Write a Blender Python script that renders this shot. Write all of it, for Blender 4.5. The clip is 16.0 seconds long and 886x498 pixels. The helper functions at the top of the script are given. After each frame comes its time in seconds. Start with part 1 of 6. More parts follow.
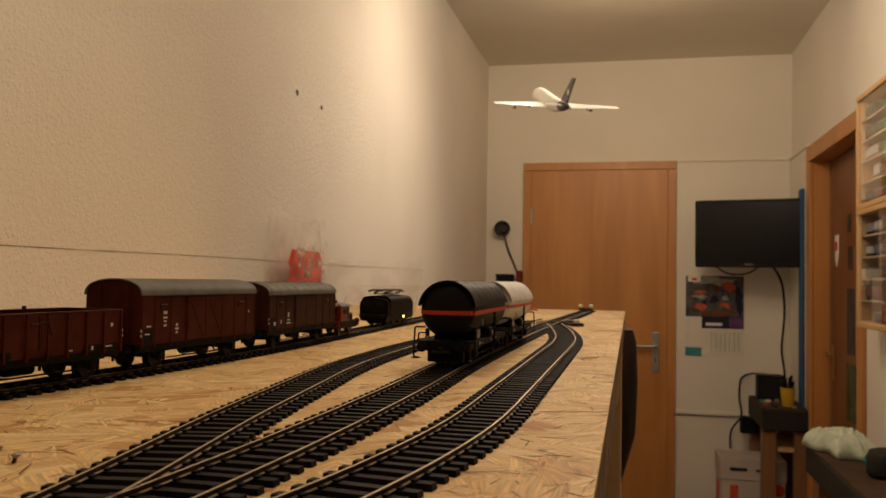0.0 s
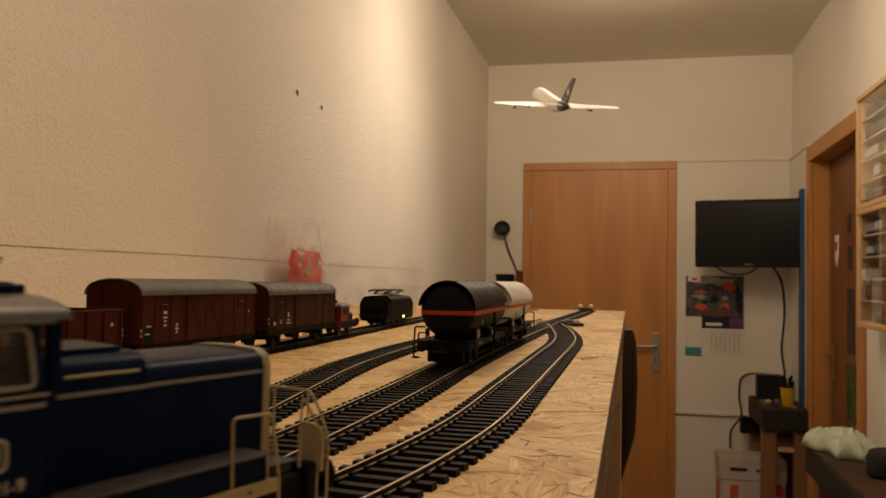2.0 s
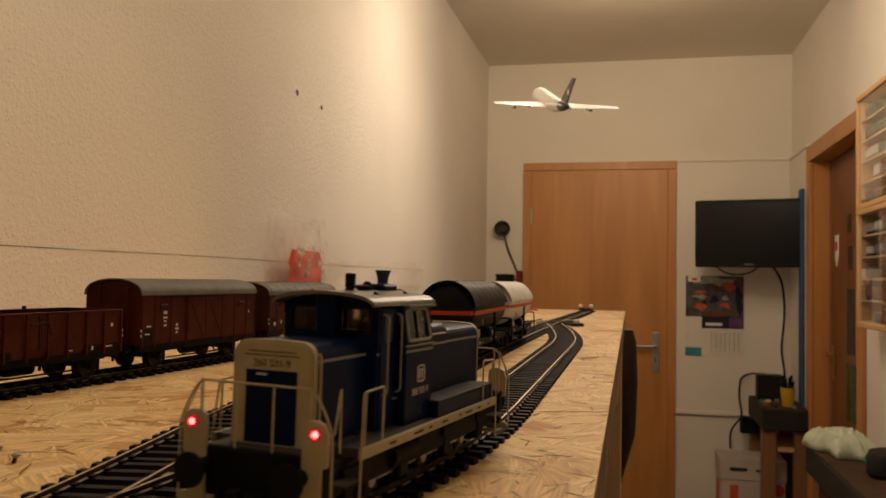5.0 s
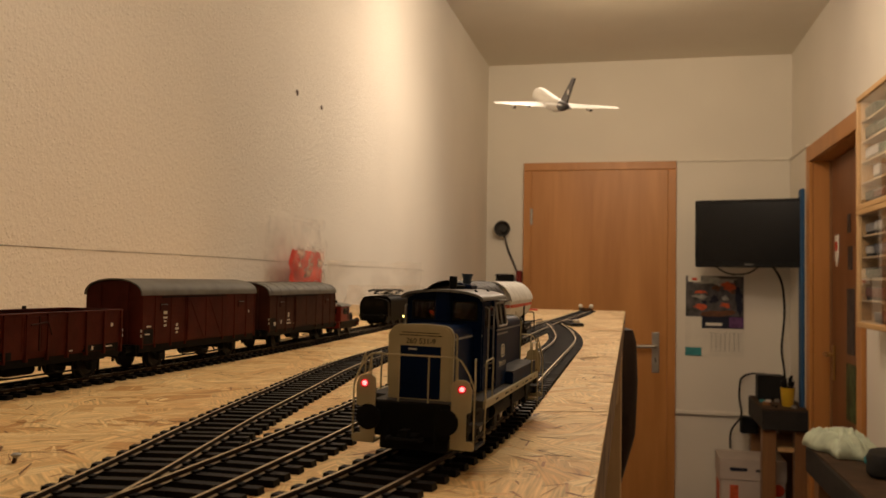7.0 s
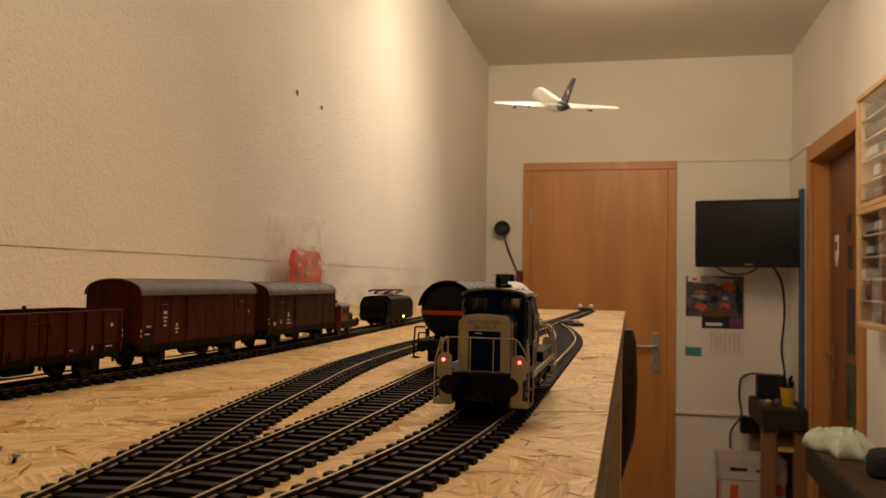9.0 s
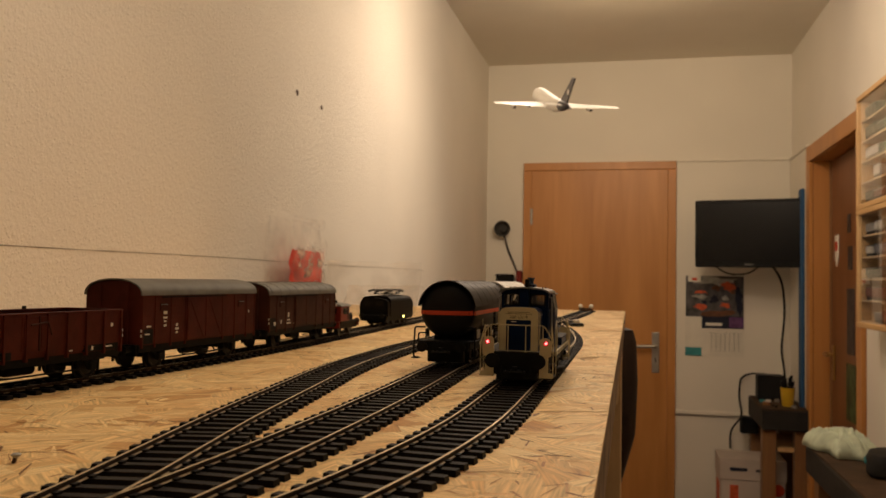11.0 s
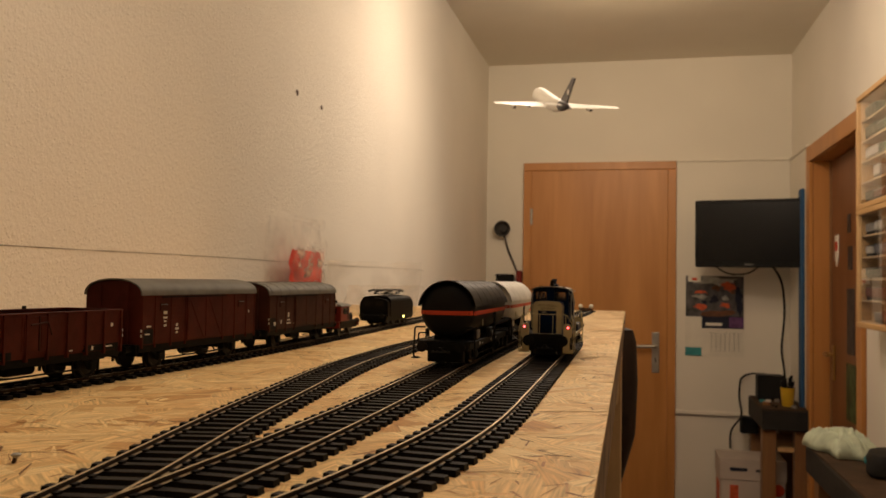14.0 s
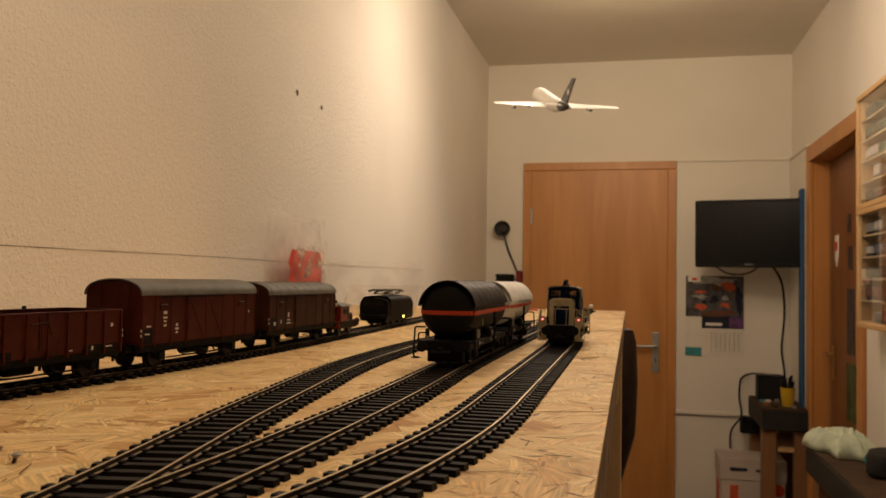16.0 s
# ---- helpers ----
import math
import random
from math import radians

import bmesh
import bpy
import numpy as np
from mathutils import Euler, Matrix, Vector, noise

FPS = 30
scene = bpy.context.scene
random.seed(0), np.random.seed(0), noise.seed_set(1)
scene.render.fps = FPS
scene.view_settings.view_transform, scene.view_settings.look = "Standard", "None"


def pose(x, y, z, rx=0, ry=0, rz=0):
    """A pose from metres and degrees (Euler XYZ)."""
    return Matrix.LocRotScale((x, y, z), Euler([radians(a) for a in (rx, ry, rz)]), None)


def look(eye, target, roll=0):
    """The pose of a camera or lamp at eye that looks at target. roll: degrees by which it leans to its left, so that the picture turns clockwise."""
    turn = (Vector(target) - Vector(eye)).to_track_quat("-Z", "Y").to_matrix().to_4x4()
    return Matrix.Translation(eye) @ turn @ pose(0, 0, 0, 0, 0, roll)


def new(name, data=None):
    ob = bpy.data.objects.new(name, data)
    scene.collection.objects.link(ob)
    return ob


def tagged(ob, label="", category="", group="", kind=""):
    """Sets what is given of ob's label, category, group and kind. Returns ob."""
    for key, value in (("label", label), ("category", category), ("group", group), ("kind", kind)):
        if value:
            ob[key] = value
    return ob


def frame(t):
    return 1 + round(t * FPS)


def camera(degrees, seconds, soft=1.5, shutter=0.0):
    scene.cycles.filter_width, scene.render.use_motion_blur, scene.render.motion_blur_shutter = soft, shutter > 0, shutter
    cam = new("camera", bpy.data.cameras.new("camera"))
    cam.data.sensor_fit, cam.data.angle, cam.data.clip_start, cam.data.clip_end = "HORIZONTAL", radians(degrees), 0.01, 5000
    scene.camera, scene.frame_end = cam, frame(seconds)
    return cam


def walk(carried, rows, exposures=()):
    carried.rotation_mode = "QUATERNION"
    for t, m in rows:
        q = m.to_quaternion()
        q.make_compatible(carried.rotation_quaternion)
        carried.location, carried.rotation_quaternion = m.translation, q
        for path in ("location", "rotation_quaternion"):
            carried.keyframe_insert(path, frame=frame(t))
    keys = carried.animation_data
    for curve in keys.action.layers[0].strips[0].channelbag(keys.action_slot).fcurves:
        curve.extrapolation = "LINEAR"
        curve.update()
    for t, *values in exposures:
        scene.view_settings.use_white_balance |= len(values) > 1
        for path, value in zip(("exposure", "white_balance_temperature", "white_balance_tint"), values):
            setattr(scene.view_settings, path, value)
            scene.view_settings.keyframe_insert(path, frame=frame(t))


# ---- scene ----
EYE_Z = 1.387
cam = camera(55.51, 16.0, soft=1.5, shutter=0.6)
STAND = look((0, 0, EYE_Z), (-0.21726 * 0.99930, 0.97611 * 0.99930, EYE_Z + 0.03749), 0.902)
cam.data.dof.use_dof, cam.data.dof.focus_distance, cam.data.dof.aperture_fstop = True, 0.33, 42.0
walk(cam, [(0, STAND), (16, STAND)], exposures=[(0, -0.02), (3.0, -0.02), (7.0, 0.11), (16, 0.13)])

# ---- light: an unseen warm lamp beside the wall, added fills, the room's glow ----
world = bpy.data.worlds.new("world")
scene.world = world
world.use_nodes = True
world.node_tree.nodes["Background"].inputs[0].default_value = (1.0, 0.72, 0.45, 1)
world.node_tree.nodes["Background"].inputs[1].default_value = 0.02


def lamp(name, at, watts, radius, colour, kind="POINT"):
    data = bpy.data.lights.new(name, kind)
    data.energy, data.shadow_soft_size, data.color = watts, radius, colour
    ob = new(name, data)
    ob.matrix_world = Matrix.Translation(at)
    return ob


WARM, AMBER = (1.0, 0.795, 0.608), (1.0, 0.74, 0.44)
lamp("ceiling_lamp_light", (-0.28, 2.72, 2.36), 5.5, 0.06, WARM)
# added point that spreads the wall lamp's light farther into the room
lamp("ceiling_lamp_light", (0.12, 2.62, 2.33), 10.5, 0.06, WARM)
# added spot, no fitting of its own: brightens the lower left wall
wash = lamp("ceiling_wash_light", (0.10, 2.72, 2.33), 17, 0.06, WARM, "SPOT")
wash.data.spot_size, wash.data.spot_blend = radians(118), 1.0
wash.matrix_world = look((0.10, 2.72, 2.33), (-0.803, 2.7, 1.30))
# two added fills, behind and above the camera end of the board
lamp("ceiling_lamp_light", (0.0, -0.30, 2.42), 1.5, 0.06, WARM)
lamp("ceiling_lamp_light", (-0.26, 0.75, 2.40), 6, 0.06, WARM)
# unseen spot, place and cone chosen to light the board from above
down = lamp("ceiling_downlight", (0.15, 1.15, 2.45), 12, 0.06, WARM, "SPOT")
down.data.spot_size, down.data.spot_blend = radians(112), 1.0
down.matrix_world = look((0.15, 1.15, 2.45), (-0.18, 0.55, 1.34))
# added amber spot that lifts and warms the upper end wall
spot = lamp("ceiling_spot_light", (0.0, 3.10, 2.50), 17, 0.05, AMBER, "SPOT")
spot.data.spot_size, spot.data.spot_blend = radians(115), 1.0
spot.matrix_world = look((0.0, 3.10, 2.50), (-0.05, 4.75, 2.35))


# ---- materials ----
def material(name, colour, rough=0.6, metal=0.0, vary=0.12, scale=30.0, bump=0.0, bump_scale=200.0, stain=0.0, stain_scale=4.0,
             glow=None, random_tone=0.0, coat=0.0, spec=0.22):
    m = bpy.data.materials.new(name)
    m.use_nodes = True
    n, l = m.node_tree.nodes, m.node_tree.links
    b = n["Principled BSDF"]
    b.inputs["Roughness"].default_value, b.inputs["Metallic"].default_value = rough, metal
    b.inputs["Coat Weight"].default_value = coat
    b.inputs["Specular IOR Level"].default_value = spec
    tc = n.new("ShaderNodeTexCoord")
    noi = n.new("ShaderNodeTexNoise")
    noi.inputs["Scale"].default_value, noi.inputs["Detail"].default_value = scale, 6
    l.new(tc.outputs["Object"], noi.inputs["Vector"])
    ramp = n.new("ShaderNodeValToRGB")
    c = colour
    ramp.color_ramp.elements[0].position, ramp.color_ramp.elements[1].position = 0.3, 0.7
    ramp.color_ramp.elements[0].color = tuple(max(0, v * (1 - vary)) for v in c) + (1,)
    ramp.color_ramp.elements[1].color = tuple(min(1, v * (1 + vary)) for v in c) + (1,)
    l.new(noi.outputs["Fac"], ramp.inputs["Fac"])
    out = ramp.outputs["Color"]
    if stain:
        n2 = n.new("ShaderNodeTexNoise")
        n2.inputs["Scale"].default_value, n2.inputs["Detail"].default_value = stain_scale, 3
        l.new(tc.outputs["Object"], n2.inputs["Vector"])
        mr = n.new("ShaderNodeMapRange")
        mr.inputs["From Min"].default_value, mr.inputs["From Max"].default_value = 0.35, 0.7
        mr.inputs["To Min"].default_value, mr.inputs["To Max"].default_value = 1.0 - stain, 1.0
        l.new(n2.outputs["Fac"], mr.inputs["Value"])
        mix = n.new("ShaderNodeMixRGB")
        mix.blend_type, mix.inputs[0].default_value = "MULTIPLY", 1.0
        l.new(out, mix.inputs[1])
        l.new(mr.outputs["Result"], mix.inputs[2])
        out = mix.outputs[0]
    if random_tone:
        oi = n.new("ShaderNodeObjectInfo")
        mr = n.new("ShaderNodeMapRange")
        mr.inputs["To Min"].default_value, mr.inputs["To Max"].default_value = 1 - random_tone, 1 + random_tone
        l.new(oi.outputs["Random"], mr.inputs["Value"])
        mix = n.new("ShaderNodeMixRGB")
        mix.blend_type, mix.inputs[0].default_value = "MULTIPLY", 1.0
        l.new(out, mix.inputs[1])
        l.new(mr.outputs["Result"], mix.inputs[2])
        out = mix.outputs[0]
    l.new(out, b.inputs["Base Color"])
    if bump:
        n3 = n.new("ShaderNodeTexNoise")
        n3.inputs["Scale"].default_value, n3.inputs["Detail"].default_value = bump_scale, 4
        l.new(tc.outputs["Object"], n3.inputs["Vector"])
        bp = n.new("ShaderNodeBump")
        bp.inputs["Strength"].default_value, bp.inputs["Distance"].default_value = bump, 0.35 / bump_scale
        l.new(n3.outputs["Fac"], bp.inputs["Height"])
        l.new(bp.outputs["Normal"], b.inputs["Normal"])
    if glow:
        b.inputs["Emission Color"].default_value = (*glow[:3], 1)
        b.inputs["Emission Strength"].default_value = glow[3]
    return m


def wood_material(name, light, dark, axis="Z", rough=0.45, rings=9.0, stretch=12.0):
    m = bpy.data.materials.new(name)
    m.use_nodes = True
    n, l = m.node_tree.nodes, m.node_tree.links
    b = n["Principled BSDF"]
    b.inputs["Roughness"].default_value = rough
    tc, mp = n.new("ShaderNodeTexCoord"), n.new("ShaderNodeMapping")
    sc = [stretch, stretch, stretch]
    sc["XYZ".index(axis)] = 0.7
    mp.inputs["Scale"].default_value = sc
    l.new(tc.outputs["Object"], mp.inputs["Vector"])
    noi = n.new("ShaderNodeTexNoise")
    noi.inputs["Scale"].default_value, noi.inputs["Detail"].default_value = 1.3, 5
    noi.inputs["Distortion"].default_value = 0.6
    l.new(mp.outputs["Vector"], noi.inputs["Vector"])
    fine = n.new("ShaderNodeTexNoise")
    fine.inputs["Scale"].default_value, fine.inputs["Detail"].default_value = rings, 6
    l.new(mp.outputs["Vector"], fine.inputs["Vector"])
    add = n.new("ShaderNodeMath")
    add.operation = "MULTIPLY_ADD"
    add.inputs[1].default_value = 0.4
    l.new(fine.outputs["Fac"], add.inputs[0])
    l.new(noi.outputs["Fac"], add.inputs[2])
    ramp = n.new("ShaderNodeValToRGB")
    ramp.color_ramp.elements[0].position, ramp.color_ramp.elements[1].position = 0.45, 0.95
    ramp.color_ramp.elements[0].color, ramp.color_ramp.elements[1].color = (*light, 1), (*dark, 1)
    l.new(add.outputs[0], ramp.inputs["Fac"])
    l.new(ramp.outputs["Color"], b.inputs["Base Color"])
    bp = n.new("ShaderNodeBump")
    bp.inputs["Strength"].default_value, bp.inputs["Distance"].default_value = 0.15, 0.001
    l.new(fine.outputs["Fac"], bp.inputs["Height"])
    l.new(bp.outputs["Normal"], b.inputs["Normal"])
    return m


def plaster_material(name, colour, relief=0.55):
    """Painted woodchip paper: fine grains and larger soft lumps."""
    m = bpy.data.materials.new(name)
    m.use_nodes = True
    n, l = m.node_tree.nodes, m.node_tree.links
    b = n["Principled BSDF"]
    b.inputs["Roughness"].default_value = 0.85
    tc = n.new("ShaderNodeTexCoord")
    big, mid, vor = n.new("ShaderNodeTexNoise"), n.new("ShaderNodeTexNoise"), n.new("ShaderNodeTexVoronoi")
    big.inputs["Scale"].default_value, mid.inputs["Scale"].default_value, vor.inputs["Scale"].default_value = 2.2, 150, 150
    mid.inputs["Detail"].default_value = 5
    for node in (big, mid, vor):
        l.new(tc.outputs["Object"], node.inputs["Vector"])
    ramp = n.new("ShaderNodeValToRGB")
    ramp.color_ramp.elements[0].position, ramp.color_ramp.elements[1].position = 0.3, 0.7
    ramp.color_ramp.elements[0].color = (*(v * 0.93 for v in colour), 1)
    ramp.color_ramp.elements[1].color = (*colour, 1)
    l.new(big.outputs["Fac"], ramp.inputs["Fac"])
    l.new(ramp.outputs["Color"], b.inputs["Base Color"])
    mr = n.new("ShaderNodeMapRange")
    mr.inputs["From Min"].default_value, mr.inputs["From Max"].default_value = 0.0, 0.35
    mr.inputs["To Min"].default_value, mr.inputs["To Max"].default_value = 0.5, 0.0
    l.new(vor.outputs["Distance"], mr.inputs["Value"])
    add = n.new("ShaderNodeMath")
    add.operation = "ADD"
    l.new(mid.outputs["Fac"], add.inputs[0])
    l.new(mr.outputs["Result"], add.inputs[1])
    bp = n.new("ShaderNodeBump")
    bp.inputs["Strength"].default_value, bp.inputs["Distance"].default_value = relief, 0.0035
    l.new(add.outputs[0], bp.inputs["Height"])
    l.new(bp.outputs["Normal"], b.inputs["Normal"])
    return m


def strand_material(name, tone):
    """Wood strands pressed into a board: each strand has its own tone and grain along its length."""
    m = bpy.data.materials.new(name)
    m.use_nodes = True
    n, l = m.node_tree.nodes, m.node_tree.links
    b = n["Principled BSDF"]
    b.inputs["Roughness"].default_value, b.inputs["Specular IOR Level"].default_value = 0.55, 0.3
    geo, uv, mp = n.new("ShaderNodeNewGeometry"), n.new("ShaderNodeUVMap"), n.new("ShaderNodeMapping")
    uv.uv_map = "strand"
    mp.inputs["Scale"].default_value = (1100, 45, 1)
    l.new(uv.outputs["UV"], mp.inputs["Vector"])
    grain = n.new("ShaderNodeTexNoise")
    grain.inputs["Scale"].default_value, grain.inputs["Detail"].default_value = 1.0, 4
    l.new(mp.outputs["Vector"], grain.inputs["Vector"])
    ramp = n.new("ShaderNodeValToRGB")
    e = ramp.color_ramp.elements
    e[0].position, e[0].color = 0.0, (*tone[0][1], 1)
    e[1].position, e[1].color = 1.0, (*tone[-1][1], 1)
    for at, c in tone[1:-1]:
        e.new(at).color = (*c, 1)
    l.new(geo.outputs["Random Per Island"], ramp.inputs["Fac"])
    mr = n.new("ShaderNodeMapRange")
    mr.inputs["From Min"].default_value, mr.inputs["From Max"].default_value = 0.30, 0.66
    mr.inputs["To Min"].default_value, mr.inputs["To Max"].default_value = 0.58, 1.14
    l.new(grain.outputs["Fac"], mr.inputs["Value"])
    mul = n.new("ShaderNodeMixRGB")
    mul.blend_type, mul.inputs[0].default_value = "MULTIPLY", 1.0
    l.new(ramp.outputs["Color"], mul.inputs[1])
    l.new(mr.outputs["Result"], mul.inputs[2])
    l.new(mul.outputs[0], b.inputs["Base Color"])
    bp = n.new("ShaderNodeBump")
    bp.inputs["Strength"].default_value, bp.inputs["Distance"].default_value = 0.4, 0.0003
    l.new(grain.outputs["Fac"], bp.inputs["Height"])
    l.new(bp.outputs["Normal"], b.inputs["Normal"])
    return m


WALL = plaster_material("wall_paint", (0.80, 0.75, 0.66))
WALL_SMOOTH = plaster_material("wall_paint_smooth", (0.80, 0.75, 0.66), 0.15)
CEILING = plaster_material("ceiling_paint", (0.80, 0.74, 0.62), 0.2)
OSB = material("strand_board_base", (0.42, 0.26, 0.11), 0.7, vary=0.3, scale=70, bump=0.4, bump_scale=200)
STRAND = strand_material("wood_strand", ((0, (0.582, 0.304, 0.096)), (0.08, (0.718, 0.432, 0.160)), (0.30, (0.795, 0.530, 0.225)), (0.70, (0.854, 0.594, 0.261)), (1, (0.902, 0.673, 0.330))))
SLIVER = strand_material("dark_sliver_and_crack", ((0, (0.21, 0.09, 0.028)), (0.35, (0.272, 0.115, 0.036)), (0.65, (0.446, 0.212, 0.078)), (1, (0.718, 0.424, 0.183))))
OSB_EDGE = material("strand_board_edge", (0.25, 0.16, 0.085), 0.8, vary=0.4, scale=60, bump=0.5, bump_scale=300)
FLOOR = wood_material("floor_boards", (0.10, 0.055, 0.03), (0.06, 0.032, 0.016), "Y", 0.4)
DOOR = wood_material("beech_veneer", (0.57, 0.26, 0.075), (0.42, 0.175, 0.045), "Z", 0.42, 5.0, 7.0)
DOOR_TRIM = wood_material("beech_frame", (0.55, 0.25, 0.072), (0.44, 0.185, 0.05), "Z", 0.42, 6.0, 9.0)
PINE = wood_material("pine", (0.66, 0.44, 0.22), (0.52, 0.32, 0.14), "Z", 0.5)
BROWN_WOOD = wood_material("brown_wood", (0.30, 0.15, 0.06), (0.2, 0.095, 0.04), "Z", 0.5)
SLEEPER = material("sleeper_plastic", (0.0085, 0.0065, 0.0055), 0.55, spec=0.1, vary=0.25, scale=300, bump=0.3, bump_scale=900, random_tone=0.25)
RAIL_SIDE = material("rail_weathered", (0.035, 0.022, 0.013), 0.55, metal=0.4, vary=0.3, scale=150)
RAIL_TOP = material("rail_polished", (0.52, 0.42, 0.28), 0.42, metal=1.0, vary=0.1, scale=200)
STEEL = material("brushed_steel", (0.42, 0.40, 0.37), 0.42, metal=1.0, vary=0.08)
BLACK = material("black_plastic", (0.010, 0.010, 0.010), 0.4, vary=0.2, scale=80, spec=0.12)
BLACK_MATT = material("black_matt", (0.014, 0.013, 0.012), 0.65, vary=0.25, scale=200)


# ---- mesh helpers ----
def part(name, bm, mat, parent=None, label="", smooth=False):
    """Links a bmesh as one mesh object, under a thing or a part."""
    me = bpy.data.meshes.new(name)
    bmesh.ops.recalc_face_normals(bm, faces=bm.faces)
    bm.to_mesh(me)
    bm.free()
    for mm in (mat if isinstance(mat, (list, tuple)) else [mat]):
        me.materials.append(mm)
    if smooth:
        me.polygons.foreach_set("use_smooth", [True] * len(me.polygons))
        me.set_sharp_from_angle(angle=radians(38))
    ob = new(name, me)
    if parent is not None:
        ob.parent = parent
    if label:
        ob["label"] = label
    return ob


def thing(name, m, label, category, group="", kind=""):
    """The empty at a thing's base that carries its parts."""
    ob = new(name)
    ob.empty_display_size = 0.02
    ob.matrix_world = m
    return tagged(ob, label, category, group, kind)


def box(bm, x0, x1, y0, y1, z0, z1, bevel=0.0, seg=1, mi=0):
    vs = [bm.verts.new(p) for p in ((x0, y0, z0), (x1, y0, z0), (x1, y1, z0), (x0, y1, z0), (x0, y0, z1), (x1, y0, z1), (x1, y1, z1), (x0, y1, z1))]
    fs = [bm.faces.new([vs[i] for i in f]) for f in ((3, 2, 1, 0), (4, 5, 6, 7), (0, 1, 5, 4), (1, 2, 6, 5), (2, 3, 7, 6), (3, 0, 4, 7))]
    for f in fs:
        f.material_index = mi
    if bevel:
        es = list({e for f in fs for e in f.edges})
        bmesh.ops.bevel(bm, geom=es, offset=bevel, segments=seg, profile=0.5, affect="EDGES")
    return bm


def rod(bm, a, b, r, r2=None, seg=10, mi=0, caps=True):
    a, b = Vector(a), Vector(b)
    d = (b - a)
    q = d.to_track_quat("Z", "Y").to_matrix()
    r2 = r if r2 is None else r2
    rings = []
    for p, rr in ((a, r), (b, r2)):
        rings.append([bm.verts.new(p + q @ Vector((rr * math.cos(k * math.tau / seg), rr * math.sin(k * math.tau / seg), 0))) for k in range(seg)])
    for k in range(seg):
        f = bm.faces.new((rings[0][k], rings[0][(k + 1) % seg], rings[1][(k + 1) % seg], rings[1][k]))
        f.material_index = mi
    if caps:
        bm.faces.new(rings[0][::-1]).material_index = mi
        bm.faces.new(rings[1]).material_index = mi
    return bm


def wire(bm, pts, r, seg=6, mi=0):
    """A bent round wire through points."""
    pts = [Vector(p) for p in pts]
    rings, up = [], None
    for i, p in enumerate(pts):
        d = (pts[min(i + 1, len(pts) - 1)] - pts[max(i - 1, 0)]).normalized()
        if up is None:
            up = d.orthogonal().normalized()
        up = (up - d * up.dot(d)).normalized()
        s = d.cross(up)
        rings.append([bm.verts.new(p + (up * math.cos(k * math.tau / seg) + s * math.sin(k * math.tau / seg)) * r) for k in range(seg)])
    for a, b in zip(rings, rings[1:]):
        for k in range(seg):
            bm.faces.new((a[k], a[(k + 1) % seg], b[(k + 1) % seg], b[k])).material_index = mi
    bm.faces.new(rings[0][::-1]).material_index = mi
    bm.faces.new(rings[-1]).material_index = mi
    return bm


def rounded(pts, r=0.003, n=4):
    """Points with their inner corners rounded."""
    pts = [Vector(p) for p in pts]
    out = [pts[0]]
    for a, b, c in zip(pts, pts[1:], pts[2:]):
        u, v = (a - b), (c - b)
        k = min(r, u.length * 0.49, v.length * 0.49)
        u, v = b + u.normalized() * k, b + v.normalized() * k
        for i in range(n + 1):
            t = i / n
            out.append(u * (1 - t) ** 2 + b * 2 * t * (1 - t) + v * t * t)
    out.append(pts[-1])
    return out


def turned(bm, rows, at=(0, 0, 0), axis="Z", seg=20, mi=0):
    """A turned shape: rows of radius and height along the axis."""
    at = Vector(at)
    rings = []
    for r, h in rows:
        ring = []
        for k in range(seg):
            c, s = r * math.cos(k * math.tau / seg), r * math.sin(k * math.tau / seg)
            p = {"Z": (c, s, h), "X": (h, c, s), "Y": (c, h, s)}[axis]
            ring.append(bm.verts.new(at + Vector(p)))
        rings.append(ring)
    for a, b in zip(rings, rings[1:]):
        for k in range(seg):
            bm.faces.new((a[k], a[(k + 1) % seg], b[(k + 1) % seg], b[k])).material_index = mi
    bm.faces.new(rings[0][::-1]).material_index = mi
    bm.faces.new(rings[-1]).material_index = mi
    return bm


def prism(bm, outline, axis, a, b, mi=0):
    """An outline drawn out along an axis from a to b. The outline is given in the two other axes, in the order x, y, z."""
    def at(p, h):
        return {"X": (h, p[0], p[1]), "Y": (p[0], h, p[1]), "Z": (p[0], p[1], h)}[axis]
    v0, v1 = [bm.verts.new(at(p, a)) for p in outline], [bm.verts.new(at(p, b)) for p in outline]
    n = len(outline)
    bm.faces.new(v0[::-1]).material_index = mi
    bm.faces.new(v1).material_index = mi
    for k in range(n):
        bm.faces.new((v0[k], v0[(k + 1) % n], v1[(k + 1) % n], v1[k])).material_index = mi
    return bm


def sheet(bm, outline, axis, a, b, thick, mi=0):
    """An open outline (an arch, a bent plate) with thickness, drawn out along an axis."""
    pts = [Vector((*p, 0)) for p in outline]
    inner = []
    for i, p in enumerate(pts):
        d = (pts[min(i + 1, len(pts) - 1)] - pts[max(i - 1, 0)]).normalized()
        inner.append(p + Vector((d.y, -d.x, 0)) * thick)
    return prism_strip(bm, [(p.x, p.y) for p in pts], [(p.x, p.y) for p in inner], axis, a, b, mi)


